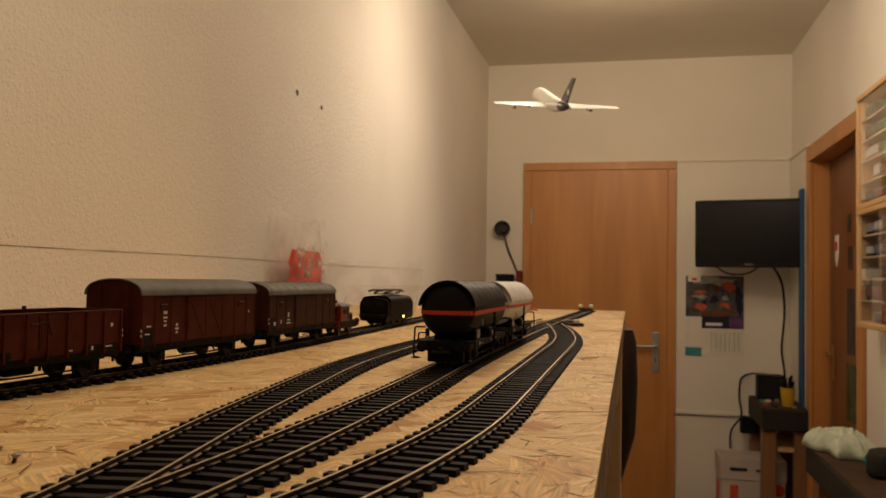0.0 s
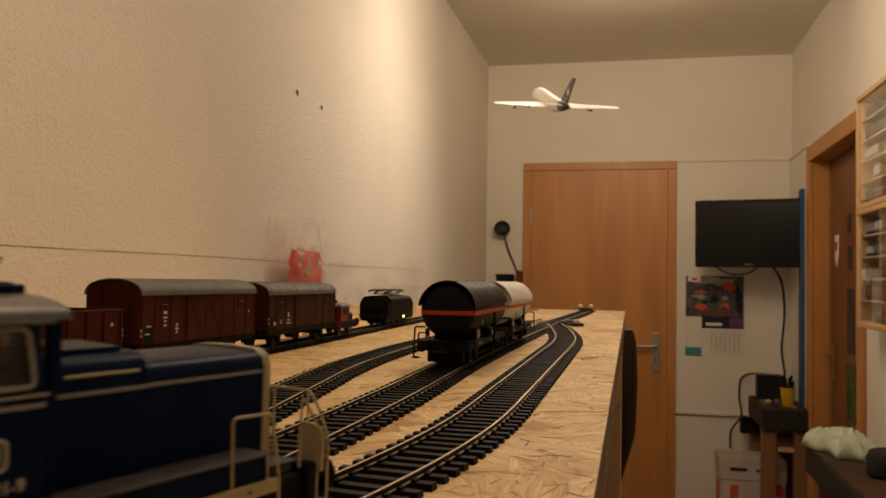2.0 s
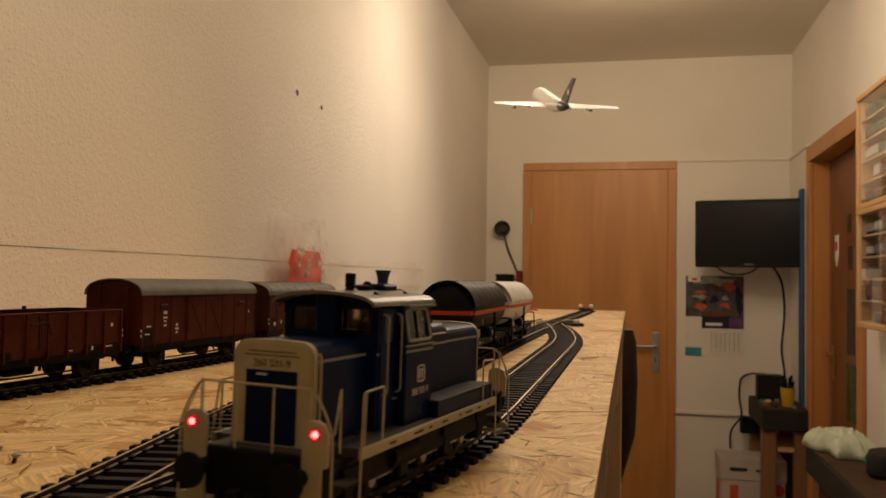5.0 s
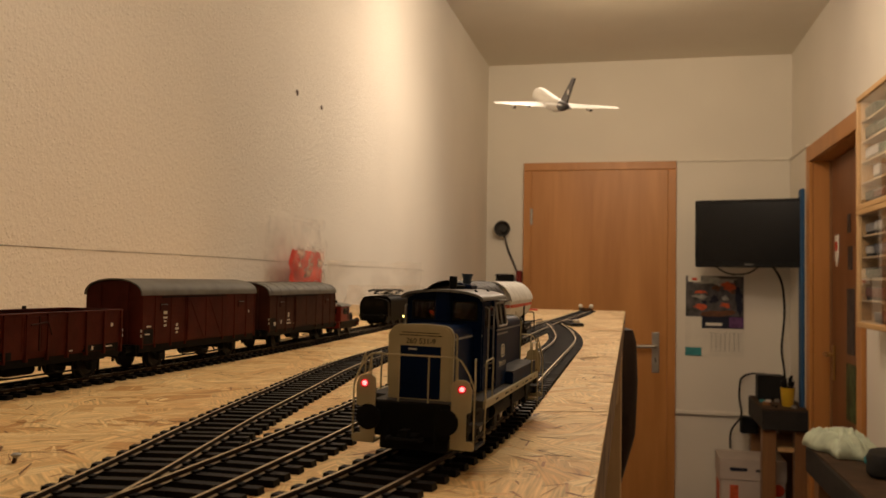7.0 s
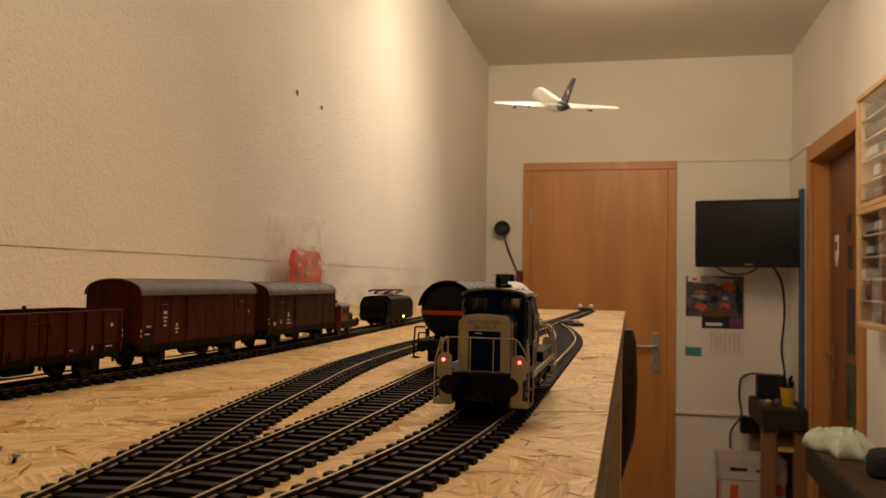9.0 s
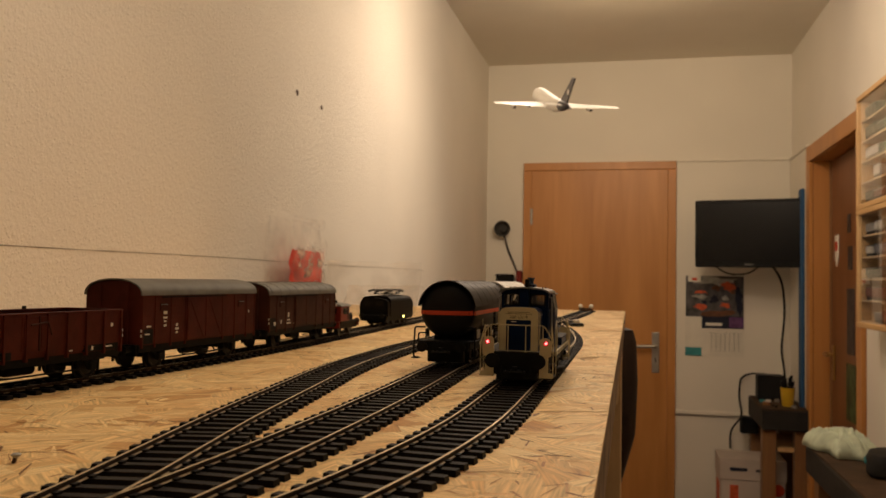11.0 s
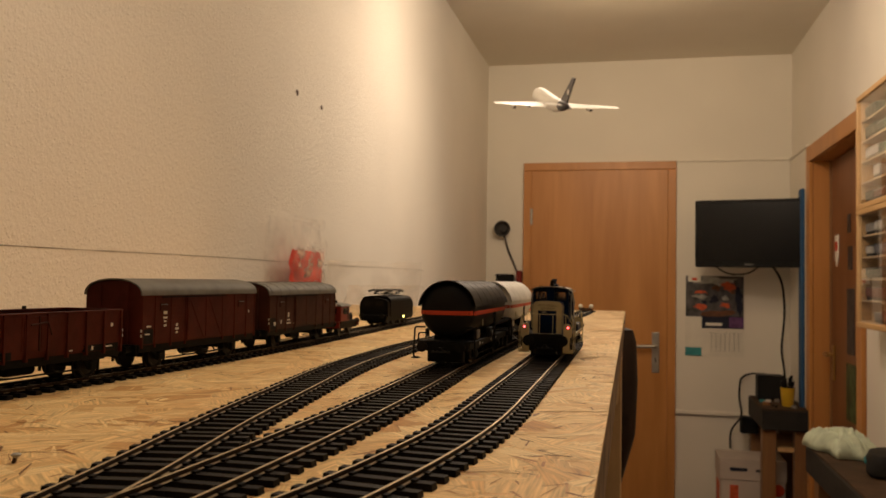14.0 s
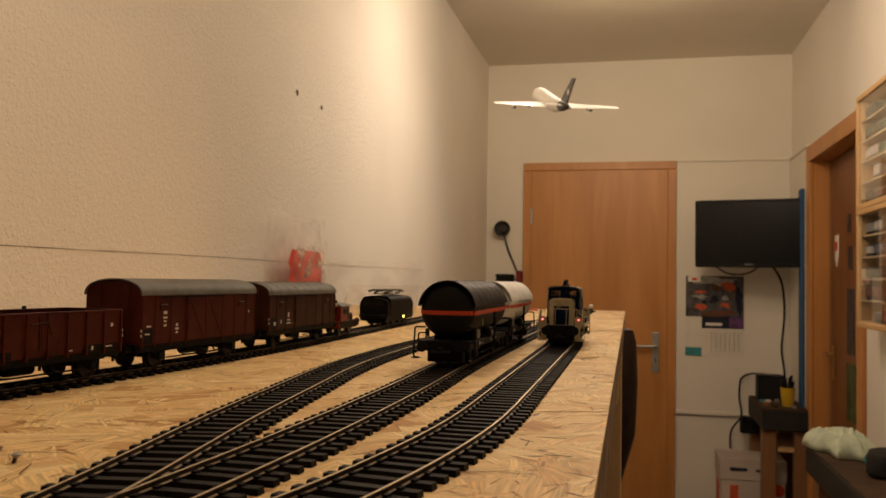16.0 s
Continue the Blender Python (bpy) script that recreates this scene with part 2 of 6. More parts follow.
def prism_strip(bm, outer, inner, axis, a, b, mi=0):
    def at(p, h):
        return {"X": (h, p[0], p[1]), "Y": (p[0], h, p[1]), "Z": (p[0], p[1], h)}[axis]
    rows = [[bm.verts.new(at(p, h)) for p in line] for line in (outer, inner) for h in (a, b)]
    oa, ob, ia, ib = rows
    n = len(outer)
    for k in range(n - 1):
        for q in ((oa[k], oa[k + 1], ob[k + 1], ob[k]), (ia[k], ib[k], ib[k + 1], ia[k + 1]), (oa[k], ia[k], ia[k + 1], oa[k + 1]), (ob[k], ob[k + 1], ib[k + 1], ib[k])):
            bm.faces.new(q).material_index = mi
    for k in (0, n - 1):
        bm.faces.new((oa[k], ob[k], ib[k], ia[k])).material_index = mi
    return bm


def B():
    return bmesh.new()


# ---- the room ----
XL, XR, YB, YF, ZC = -0.803, 0.836, 4.75, -1.6, 2.626
T = 0.12
ZB = EYE_Z - 0.0495      # top of the board
ZR = EYE_Z - 0.0459      # top of the rails
K = 1.0315               # size of the railway against its plan
DX0, DX1, DTOP = -0.591, 0.243, 2.058    # the end door with its frame
RY0, RY1 = 3.31, 4.29                     # the side door with its frame


def structure(name, bm, mat, label, category):
    return tagged(part(name, bm, mat), label, category, kind="structure")


structure("floor", box(B(), XL - T, XR + T, YF - T, YB + T, -0.1, 0.0), FLOOR, "brown wooden floor of a narrow room", "floor")
structure("ceiling", box(B(), XL - T, XR + T, YF - T, YB + T, ZC, ZC + 0.1), CEILING, "cream painted ceiling", "ceiling")
structure("wall_left", box(B(), XL - T, XL, YF - T, YB + T, 0, ZC), WALL, "white woodchip papered long wall", "wall")
structure("wall_behind", box(B(), XL, XR, YF - T, YF, 0, ZC), WALL_SMOOTH, "white painted wall", "wall")
bm = box(B(), XL, DX0 + 0.02, YB, YB + T, 0, ZC)
box(bm, DX1 - 0.02, XR + T, YB, YB + T, 0, ZC)
box(bm, DX0 + 0.02, DX1 - 0.02, YB, YB + T, DTOP - 0.02, ZC)
box(bm, DX0 - 0.1, DX1 + 0.1, YB + T, YB + T + 0.03, 0, DTOP + 0.1)
structure("wall_end", bm, WALL_SMOOTH, "white painted end wall round a door", "wall")
bm = box(B(), XR, XR + T, YF - T, RY0 + 0.02, 0, ZC)
box(bm, XR, XR + T, RY1 - 0.02, YB, 0, ZC)
box(bm, XR, XR + T, RY0 + 0.02, RY1 - 0.02, 2.03, ZC)
box(bm, XR + T, XR + T + 0.03, RY0 - 0.1, RY1 + 0.1, 0, 2.1)
structure("wall_right", bm, WALL_SMOOTH, "white painted side wall round a door", "wall")
# the lower wall lining stands a little proud and ends in a narrow ledge
bm = box(B(), DX1 + 0.002, XR - 0.001, YB - 0.012, YB + 0.002, 0.69, 2.052, 0.002)
structure("wall_lining", bm, WALL_SMOOTH, "white lining board on the end wall", "wall lining")
bm = box(B(), XR - 0.012, XR + 0.002, RY1 + 0.002, YB - 0.013, 0.69, 2.052, 0.002)
structure("wall_lining", bm, WALL_SMOOTH, "white lining board on the side wall", "wall lining")
bm = box(B(), DX1 + 0.003, XR - 0.002, YB - 0.020, YB + 0.002, 0.690, 0.712, 0.003)
structure("trim", bm, WALL_SMOOTH, "narrow white ledge across the end wall", "trim")
bm = box(B(), DX1 + 0.003, XR - 0.002, YB - 0.018, YB + 0.002, 2.053, 2.066, 0.003)
structure("trim", bm, WALL_SMOOTH, "thin white ledge level with the door head", "trim")
bm = box(B(), XR - 0.018, XR + 0.002, RY1 + 0.003, YB - 0.019, 2.053, 2.066, 0.003)
structure("trim", bm, WALL_SMOOTH, "thin white ledge level with the door head", "trim")

# ---- the board ----
BX0, BX1, BY0, BY1 = XL + 0.001, -0.0076, -0.95, 1.545
board = part("layout_board", box(B(), BX0, BX1, BY0, BY1, ZB - 0.022, ZB, 0.0006), [OSB, OSB_EDGE])
for p in board.data.polygons:
    if abs(p.normal.z) < 0.5:
        p.material_index = 1
tagged(board, "bare strand board carrying the model railway", "board")


def lay_strands():
    """The pressed strands of the board's upper face: thin slivers at all angles, one over the other."""
    rnd = random.Random(5)
    bm = bmesh.new()
    uv = bm.loops.layers.uv.new("strand")

    def sliver(x, y, ln, wd, a, z, thin):
        ca, sa = math.cos(a), math.sin(a)
        out = ((-0.5, -0.5 + rnd.uniform(0, 0.3)), (-0.5 + rnd.uniform(0.0, 0.14), 0.5), (rnd.uniform(-0.2, 0.2), 0.5 + rnd.uniform(-0.12, 0.05)), (0.5, 0.5 - rnd.uniform(0, 0.4)), (0.5 - rnd.uniform(0.0, 0.16), -0.5), (rnd.uniform(-0.2, 0.2), -0.5 + rnd.uniform(-0.05, 0.12)))
        tu, tv = rnd.uniform(-0.00018, 0.00018), rnd.uniform(-0.00014, 0.00014)
        vs, uvs = [], []
        ou, ov = rnd.uniform(0, 9), rnd.uniform(0, 9)
        for p, q in out:
            u, v = p * ln, q * wd
            px = min(max(x + ca * u - sa * v, BX0 + 0.0002), BX1 - 0.0002)
            py = min(max(y + sa * u + ca * v, BY0 + 0.0002), BY1 - 0.0002)
            vs.append(bm.verts.new((px, py, ZB + max(0.00004, z + tu * p + tv * q))))
            uvs.append((ou + v, ov + u))
        f = bm.faces.new(vs)
        f.material_index = 1 if thin else 0
        f.normal_update()
        if f.normal.z < 0:
            f.normal_flip()
        for lp in f.loops:
            k = vs.index(lp.vert)
            lp[uv].uv = uvs[k]

    for k in range(23000):
        t = rnd.random() ** 1.5
        y = 0.03 + 1.515 * t
        x = rnd.uniform(max(BX0, -0.12 - 1.15 * y), BX1)
        a = rnd.gauss(0.35, 0.9) + (math.pi / 2 if rnd.random() < 0.3 else 0)
        kind = rnd.random()
        if kind < 0.15:      # dark slivers, some standing in for the shade in open cracks
            ln, wd, z = rnd.uniform(0.003, 0.016), rnd.uniform(0.0003, 0.0011), rnd.uniform(0.00032, 0.00044)
        elif kind < 0.33:    # narrow chips
            ln, wd, z = rnd.uniform(0.008, 0.028), rnd.uniform(0.0012, 0.0040), rnd.uniform(0.00016, 0.00036)
        elif kind < 0.68:
            ln, wd, z = rnd.uniform(0.016, 0.045), rnd.uniform(0.004, 0.013), rnd.uniform(0.00008, 0.00034)
        else:                # broad chips
            ln, wd, z = rnd.uniform(0.030, 0.060), rnd.uniform(0.012, 0.024), rnd.uniform(0.00006, 0.00033)
        sliver(x, y, ln, wd, a, z, kind < 0.15)
    me = bpy.data.meshes.new("strand_layer")
    bm.to_mesh(me)
    bm.free()
    me.materials.append(STRAND)
    me.materials.append(SLIVER)
    ob = new("strand_layer", me)
    ob.parent = board
    ob["label"], ob["kind"] = "pale wood strands pressed into the board", "stuff"


lay_strands()


# ---- tracks ----
def smooth_line(pts, step=0.002):
    """A curve through plan points, at even steps."""
    p = np.array(pts, float)
    s = np.concatenate(([0], np.cumsum(np.hypot(*np.diff(p, axis=0).T))))
    n = len(p)
    m = np.zeros_like(p)
    for i in range(n):
        a, b = max(i - 1, 0), min(i + 1, n - 1)
        m[i] = (p[b] - p[a]) / (s[b] - s[a])
    out = []
    for i in range(n - 1):
        h = s[i + 1] - s[i]
        for t in np.arange(0, 1, step / h):
            out.append(p[i] * (2 * t**3 - 3 * t * t + 1) + m[i] * h * (t**3 - 2 * t * t + t) + p[i + 1] * (3 * t * t - 2 * t**3) + m[i + 1] * h * (t**3 - t * t))
    out.append(p[-1])
    return np.array(out)


CURVE_Y, CURVE_R, MAIN_X = 0.30 * K, 0.71 * K, -0.0482 * K


def main_point(s):
    """The near track's centre at s metres past the end of its curve: place and heading to the right."""
    if s >= 0:
        return np.array((MAIN_X, CURVE_Y + s)), 0.0
    a = min(-s / CURVE_R, radians(27))
    rest = max(0.0, -s - CURVE_R * radians(27))
    p = np.array((MAIN_X - CURVE_R * (1 - math.cos(a)), CURVE_Y - CURVE_R * math.sin(a)))
    return p - rest * np.array((math.sin(a), math.cos(a))), a


MAIN = [tuple(main_point(s * K)[0]) for s in np.arange(-0.42, 0.29, 0.03)] + [(x * K, y * K) for x, y in ((-0.0485, 0.640), (-0.0515, 0.70), (-0.0585, 0.77), (-0.0690, 0.85), (-0.0815, 0.93))]
MIDDLE = [(-0.0985, -0.30), (-0.0975, 0.0), (-0.0945, 0.13), (-0.0913, 0.22), (-0.0908, 0.33), (-0.0930, 0.44), (-0.0927, 0.56), (-0.0908, 0.70), (-0.0882, 0.85), (-0.0840, 1.0), (-0.0760, 1.2), (-0.0690, 1.42)]
LEFT = [(-0.0985, 0.02), (-0.1030, 0.10), (-0.1112, 0.165), (-0.1168, 0.20), (-0.1250, 0.25), (-0.1318, 0.30), (-0.1375, 0.345), (-0.1440, 0.395), (-0.1486, 0.45), (-0.1508, 0.51), (-0.1512, 0.57), (-0.1470, 0.66), (-0.1320, 0.80), (-0.1090, 0.95), (-0.0960, 1.03)]
YARD = [(-0.275, -0.30), (-0.253, 0.10), (-0.2421, 0.281), (-0.2377, 0.349), (-0.2333, 0.4266), (-0.2319, 0.504), (-0.2333, 0.5817), (-0.2373, 0.7126), (-0.2406, 0.829), (-0.2439, 0.9695), (-0.252, 1.20), (-0.262, 1.45)]
MIDDLE, LEFT, YARD = ([(x * K, y * K) for x, y in line] for line in (MIDDLE, LEFT, YARD))

def sleeper_data():
    bm = box(B(), -0.0145, 0.0145, -0.0018, 0.0018, 0.0, 0.0020)
    for sx in (-1, 1):
        for k in (-1, 1):
            c = sx * 0.00822 + k * 0.00115
            box(bm, c - 0.0007, c + 0.0007, -0.0012, 0.0012, 0.0020, 0.0026)
    # the upper edges lean in a little
    for v in bm.verts:
        if abs(v.co.z - 0.0020) < 1e-5 and abs(v.co.x) > 0.0140:
            v.co.x *= 0.985
            v.co.y *= 0.86
    me = bpy.data.meshes.new("sleeper")
    bmesh.ops.recalc_face_normals(bm, faces=bm.faces)
    bm.to_mesh(me)
    bm.free()
    me.materials.append(SLEEPER)
    return me


# pale colour on the foot's slopes paints in the glints along the rail
RAIL_FOOT_GLINT = material("rail_foot_glint", (0.34, 0.25, 0.15), 0.5, vary=0.3, scale=300)
SLEEPER_MESH = sleeper_data()
RAIL_OUT = [(-0.00085, 0.0020), (0.00085, 0.0020), (0.00085, 0.0022), (0.00020, 0.0024), (0.00020, 0.0030), (0.00042, 0.0032), (0.00038, 0.0036), (-0.00038, 0.0036), (-0.00042, 0.0032), (-0.00020, 0.0030), (-0.00020, 0.0024), (-0.00085, 0.0022)]


def rail_bm(line, offset):
    """A flat-bottomed rail swept beside a centre line; its running surface is polished, its foot painted with glints.
    """
    bm = B()
    d = np.gradient(line, axis=0)
    d /= np.hypot(*d.T)[:, None]
    side = np.stack((d[:, 1], -d[:, 0]), 1)
    rings = []
    for p, q in zip(line[::3], side[::3]):
        rings.append([bm.verts.new((*(p + q * (offset + u)), h)) for u, h in RAIL_OUT])
    n = len(RAIL_OUT)
    for a, b in zip(rings, rings[1:]):
        for k in range(n):
            bm.faces.new((a[k], b[k], b[(k + 1) % n], a[(k + 1) % n])).material_index = 1 if k == 6 else 2 if k in (2, 10) else 0
    bm.faces.new(rings[0])
    bm.faces.new(rings[-1][::-1])
    return bm


def lay_track(pts, label, skip=None, y_from=-9, group="tracks on the board"):
    line = smooth_line(pts)
    tr = thing("track", Matrix.Translation((0, 0, ZB)), label, "model track", group)
    for side in (-1, 1):
        part("rail", rail_bm(line, side * 0.00822), [RAIL_SIDE, RAIL_TOP, RAIL_FOOT_GLINT], tr, "brown nickel rail with a worn bright top")
    s = np.concatenate(([0], np.cumsum(np.hypot(*np.diff(line, axis=0).T))))
    d = np.gradient(line, axis=0)
    for at in np.arange(0.003, s[-1], 0.0077):
        i = int(np.searchsorted(s, at))
        i = min(i, len(line) - 1)
        x, y = line[i]
        if y < y_from or (skip and skip(x, y)):
            continue
        ob = new("sleeper", SLEEPER_MESH)
        ob.parent = tr
        ob.matrix_basis = pose(x, y, random.uniform(-0.00008, 0.00008), 0, 0, -math.degrees(math.atan2(d[i][0], d[i][1])) + random.uniform(-0.5, 0.5))
    return tr


lay_track(MAIN, "curving model track of brown rails on black plastic sleepers", y_from=0.09)
lay_track(MIDDLE, "straight model track with black sleepers under the tank wagons", y_from=0.0)
lay_track(LEFT, "model track branching off at a turnout, black sleepers", skip=lambda x, y: y < 0.16 or y > 0.93)
lay_track(YARD, "model track with black sleepers under the brown goods wagons", y_from=0.1)


# ---- rolling stock, built in millimetres ----
LOCO_BLUE = material("ocean_blue_paint", (0.0024, 0.0115, 0.047), 0.34, vary=0.12, scale=120, stain=0.25, stain_scale=60, spec=0.06)
LOCO_CREAM = material("ivory_paint", (0.52, 0.45, 0.275), 0.5, vary=0.06, scale=120, stain=0.18, stain_scale=80)
LOCO_GREY = material("roof_grey_paint", (0.15, 0.145, 0.13), 0.30, vary=0.12, scale=150, stain=0.2, stain_scale=50, spec=0.5)
STRIPE = material("pale_stripe", (0.30, 0.29, 0.27), 0.5, vary=0.06, scale=120)
STACK_BLUE = material("stack_blue_paint", (0.05, 0.075, 0.11), 0.5, vary=0.1)
FRAME_BLACK = material("frame_black", (0.009, 0.0085, 0.008), 0.6, spec=0.1, vary=0.3, scale=200, bump=0.2, bump_scale=900)
DECK_GREY = material("deck_grey", (0.055, 0.05, 0.045), 0.7, vary=0.2, scale=200)
WHEEL_METAL = material("wheel_metal", (0.016, 0.014, 0.013), 0.5, metal=0.3, vary=0.2)
WHITE_INK = material("white_lettering", (0.62, 0.58, 0.48), 0.6, vary=0.03)
DARK_INK = material("dark_lettering", (0.02, 0.02, 0.02), 0.6, vary=0.03)
RED_LAMP = material("red_lamp_glow", (0.5, 0.02, 0.02), 0.3, glow=(1.0, 0.03, 0.04, 0.18))
RED_CORE = material("red_lamp_core", (0.9, 0.4, 0.4), 0.3, glow=(1.0, 0.16, 0.15, 3.5))
LAMP_GLASS = material("lamp_lens", (0.3, 0.28, 0.24), 0.15, vary=0.05)


def glass_material(name, tint, rough=0.03):
    m = bpy.data.materials.new(name)
    m.use_nodes = True
    n, l = m.node_tree.nodes, m.node_tree.links
    b = n["Principled BSDF"]
    b.inputs["Base Color"].default_value = (*tint, 1)
    b.inputs["Transmission Weight"].default_value = 1.0
    b.inputs["Roughness"].default_value = rough
    b.inputs["IOR"].default_value = 1.45
    return m


GLASS = glass_material("window_glass", (0.55, 0.52, 0.47))


def mm(name, bm, mat, parent, label="", smooth=False):
    bmesh.ops.scale(bm, vec=(0.001, 0.001, 0.001), verts=bm.verts)
    return part(name, bm, mat, parent, label, smooth)


def resized(w):
    """Brings a vehicle's parts to the size of its track."""
    for ob in w.children_recursive:
        ob.data.transform(Matrix.Scale(K, 4))
        ob.matrix_basis = Matrix.Translation(ob.matrix_basis.translation * K) @ ob.matrix_basis.to_3x3().to_4x4()
    return w


def lettering(text, size, m, mat, parent, name="lettering", label=""):
    """Raised letters, turned into a mesh."""
    cu = bpy.data.curves.new(name, "FONT")
    cu.body, cu.size, cu.align_x, cu.align_y, cu.extrude = text, size, "CENTER", "CENTER", 0.00004
    tmp = new(name, cu)
    dg = bpy.context.evaluated_depsgraph_get()
    me = bpy.data.meshes.new_from_object(tmp.evaluated_get(dg))
    bpy.data.objects.remove(tmp)
    me.materials.clear()
    me.materials.append(mat)
    ob = new(name, me)
    ob.parent, ob.matrix_basis = parent, m
    if label:
        ob["label"] = label
    return ob


def arch(w, z_edge, z_top, n=16, flat=1.0):
    """A roof line: points of a low arch from -w to w."""
    return [(-w * math.cos(math.pi * k / n), z_edge + (z_top - z_edge) * math.sin(math.pi * k / n) ** flat) for k in range(n + 1)]


def hood_outline(w, z0, z1, r, crown=0.2):
    out = [(-w, z0)]
    for k in range(6):
        a = math.pi - k * math.pi / 10
        out.append((-w + r + r * math.cos(a), z1 - r + r * math.sin(a)))
    out.append((0, z1 + crown))
    for k in range(6):
        a = math.pi / 2 - k * math.pi / 10
        out.append((w - r + r * math.cos(a), z1 - r + r * math.sin(a)))
    out.append((w, z0))
    return out


def wheel_bm(r, x, tread=2.2, flange=1.0, seg=24):
    s = 1 if x > 0 else -1
    bm = B()
    rows = [(0.8, x + s * tread), (r - 1.4, x + s * tread * 0.8), (r - 0.9, x + s * tread), (r, x + s * tread), (r + 0.1, x), (r + flange, x - s * 0.3), (r + flange, x - s * 0.8), (1.0, x - s * 0.8)]
    return turned(bm, rows, (0, 0, r), "X", seg)


def buffers(parent, y, s, half=10.0, z=10.5, head=3.0, length=6.5):
    for x in (-half, half):
        bm = rod(B(), (x, y, z), (x, y + s * (length - 2.5), z), 1.5, seg=12)
        rod(bm, (x, y + s * (length - 2.5), z), (x, y + s * (length - 0.8), z), 1.0, seg=12)
        turned(bm, [(0.8, 0), (head, 0.3 * s), (head, 0.8 * s), (head * 0.6, 1.1 * s)], (x, y + s * (length - 0.9), z), "Y", 16)
        mm("buffer", bm, FRAME_BLACK, parent, smooth=True)


def coupling(parent, y, s, z=8.0):
    bm = box(B(), -2.2, 2.2, min(y, y + s * 7), max(y, y + s * 7), z - 1.2, z)
    wire(bm, rounded([(-4.2, y + s * 6, z - 0.6), (-4.2, y + s * 9.5, z - 0.6), (4.2, y + s * 9.5, z - 0.6), (4.2, y + s * 6, z - 0.6)], 1.0), 0.55)
    box(bm, -1.0, 1.0, min(y + s * 5, y + s * 9), max(y + s * 5, y + s * 9), z, z + 1.6)
    mm("coupling", bm, FRAME_BLACK, parent)


def build_loco():
    lo = thing("locomotive", pose(0, 0.0, ZR), "blue and ivory diesel shunting model locomotive with red tail lamps", "locomotive")
    # frame, deck and sills
    bm = box(B(), -13, 13, -50, 50, 5.5, 12.2, 0.4)
    for s in (-1, 1):
        box(bm, -11.5, -10, s * 38 - 4, s * 38 + 4, 3.0, 6.0)
        box(bm, 10, 11.5, s * 38 - 4, s * 38 + 4, 3.0, 6.0)
        box(bm, -12, 12, -16 + s * 13, -10 + s * 13, 2.6, 5.6, 0.5)
    mm("frame", bm, FRAME_BLACK, lo, "black underframe with brake gear")
    bm = box(B(), -15.6, 15.6, -39.2, 39.2, 12.3, 13.9)
    box(bm, -10.6, 10.6, -51, 51, 12.4, 13.95)
    mm("deck", bm, DECK_GREY, lo, "dark grey walkway")
    for s in (-1, 1):
        mm("sill", box(B(), s * 16.0 - 0.4, s * 16.0 + 0.4, -39.4, 39.4, 11.9, 14.0, 0.15), LOCO_CREAM, lo, "ivory sill with small lettering")
        for y, w in ((-26, 3), (-13, 5), (-6.5, 2), (2, 3.2), (12, 1.2), (18, 5), (25.5, 2.2), (33, 0.8)):
            mm("lettering", box(B(), s * 16.48 - 0.03, s * 16.48 + 0.03, y - w / 2, y + w / 2, 12.75, 13.2), DARK_INK, lo)
        # side tanks on the walkway
        bm = box(B(), min(s * 9, s * 15.6), max(s * 9, s * 15.6), -0.4, 38.5, 14.0, 17.4, 0.3)
        mm("side_box", bm, LOCO_BLUE, lo)
        mm("side_box_cover", box(B(), min(s * 9, s * 15.7), max(s * 9, s * 15.7), -0.3, 38.7, 17.4, 17.8, 0.1), DECK_GREY, lo, "grey cover plate")
    # hoods
    near = mm("hood", prism(B(), hood_outline(8.4, 13.9, 32.8, 2.6), "Y", -43.7, -22.5), LOCO_BLUE, lo, "blue engine hood", True)
    far = mm("hood", prism(B(), hood_outline(9.6, 13.9, 34.2, 2.8), "Y", 4.0, 19.0), LOCO_BLUE, lo, "blue engine hood with a roof hatch", True)
    end = mm("hood", prism(B(), hood_outline(9.0, 13.9, 32.6, 2.6), "Y", 18.9, 43.6), LOCO_BLUE, lo, "blue engine hood", True)
    bm = prism(B(), [(-2.5, 34.4), (6.5, 34.2), (6.5, 34.9), (-2.5, 35.2)], "Y", 8, 17)
    mm("hatch", bm, LOCO_BLUE, far)
    bm = box(B(), -9.3, -7.3, 5, 18.5, 34.0, 34.8, 0.2)
    rod(bm, (-8.4, 17.0, 34.5), (-8.4, 17.0, 37.4), 0.8)
    mm("gutter", bm, LOCO_BLUE, far)
    for x in (-9.75, 9.75):
        mm("grab_bar", wire(B(), [(x, 6.0, 31.8), (x, 17.5, 31.8)], 0.22), LOCO_CREAM, far)
    # ivory ends with a blue grille panel
    for s, y0, y1 in ((-1, -43.6, -46.0), (1, 43.5, 46.0)):
        o = hood_outline(8.6, 13.9, 33.0, 2.8)
        bm = prism(B(), o, "Y", y0, y1 - s * 0.6)
        prism(bm, [(x * 0.955, 13.95 + (z - 13.9) * 0.972) for x, z in o], "Y", y1 - s * 0.6, y1)
        nose = mm("nose", bm, LOCO_CREAM, lo, "ivory hood end", True)
        mm("grille", box(B(), -5.5, 5.5, min(y1 - s * 0.2, y1 + s * 0.12), max(y1 - s * 0.2, y1 + s * 0.12), 14.2, 27.6, 0.1), LOCO_BLUE, nose, "blue grille panel")
        bm = box(B(), -5.0, 5.0, min(y1, y1 + s * 0.1), max(y1, y1 + s * 0.1), 30.9, 31.1)
        box(bm, -5.8, 5.8, min(y1, y1 + s * 0.1), max(y1, y1 + s * 0.1), 30.2, 30.4)
        mm("panel_line", bm, DARK_INK, nose)
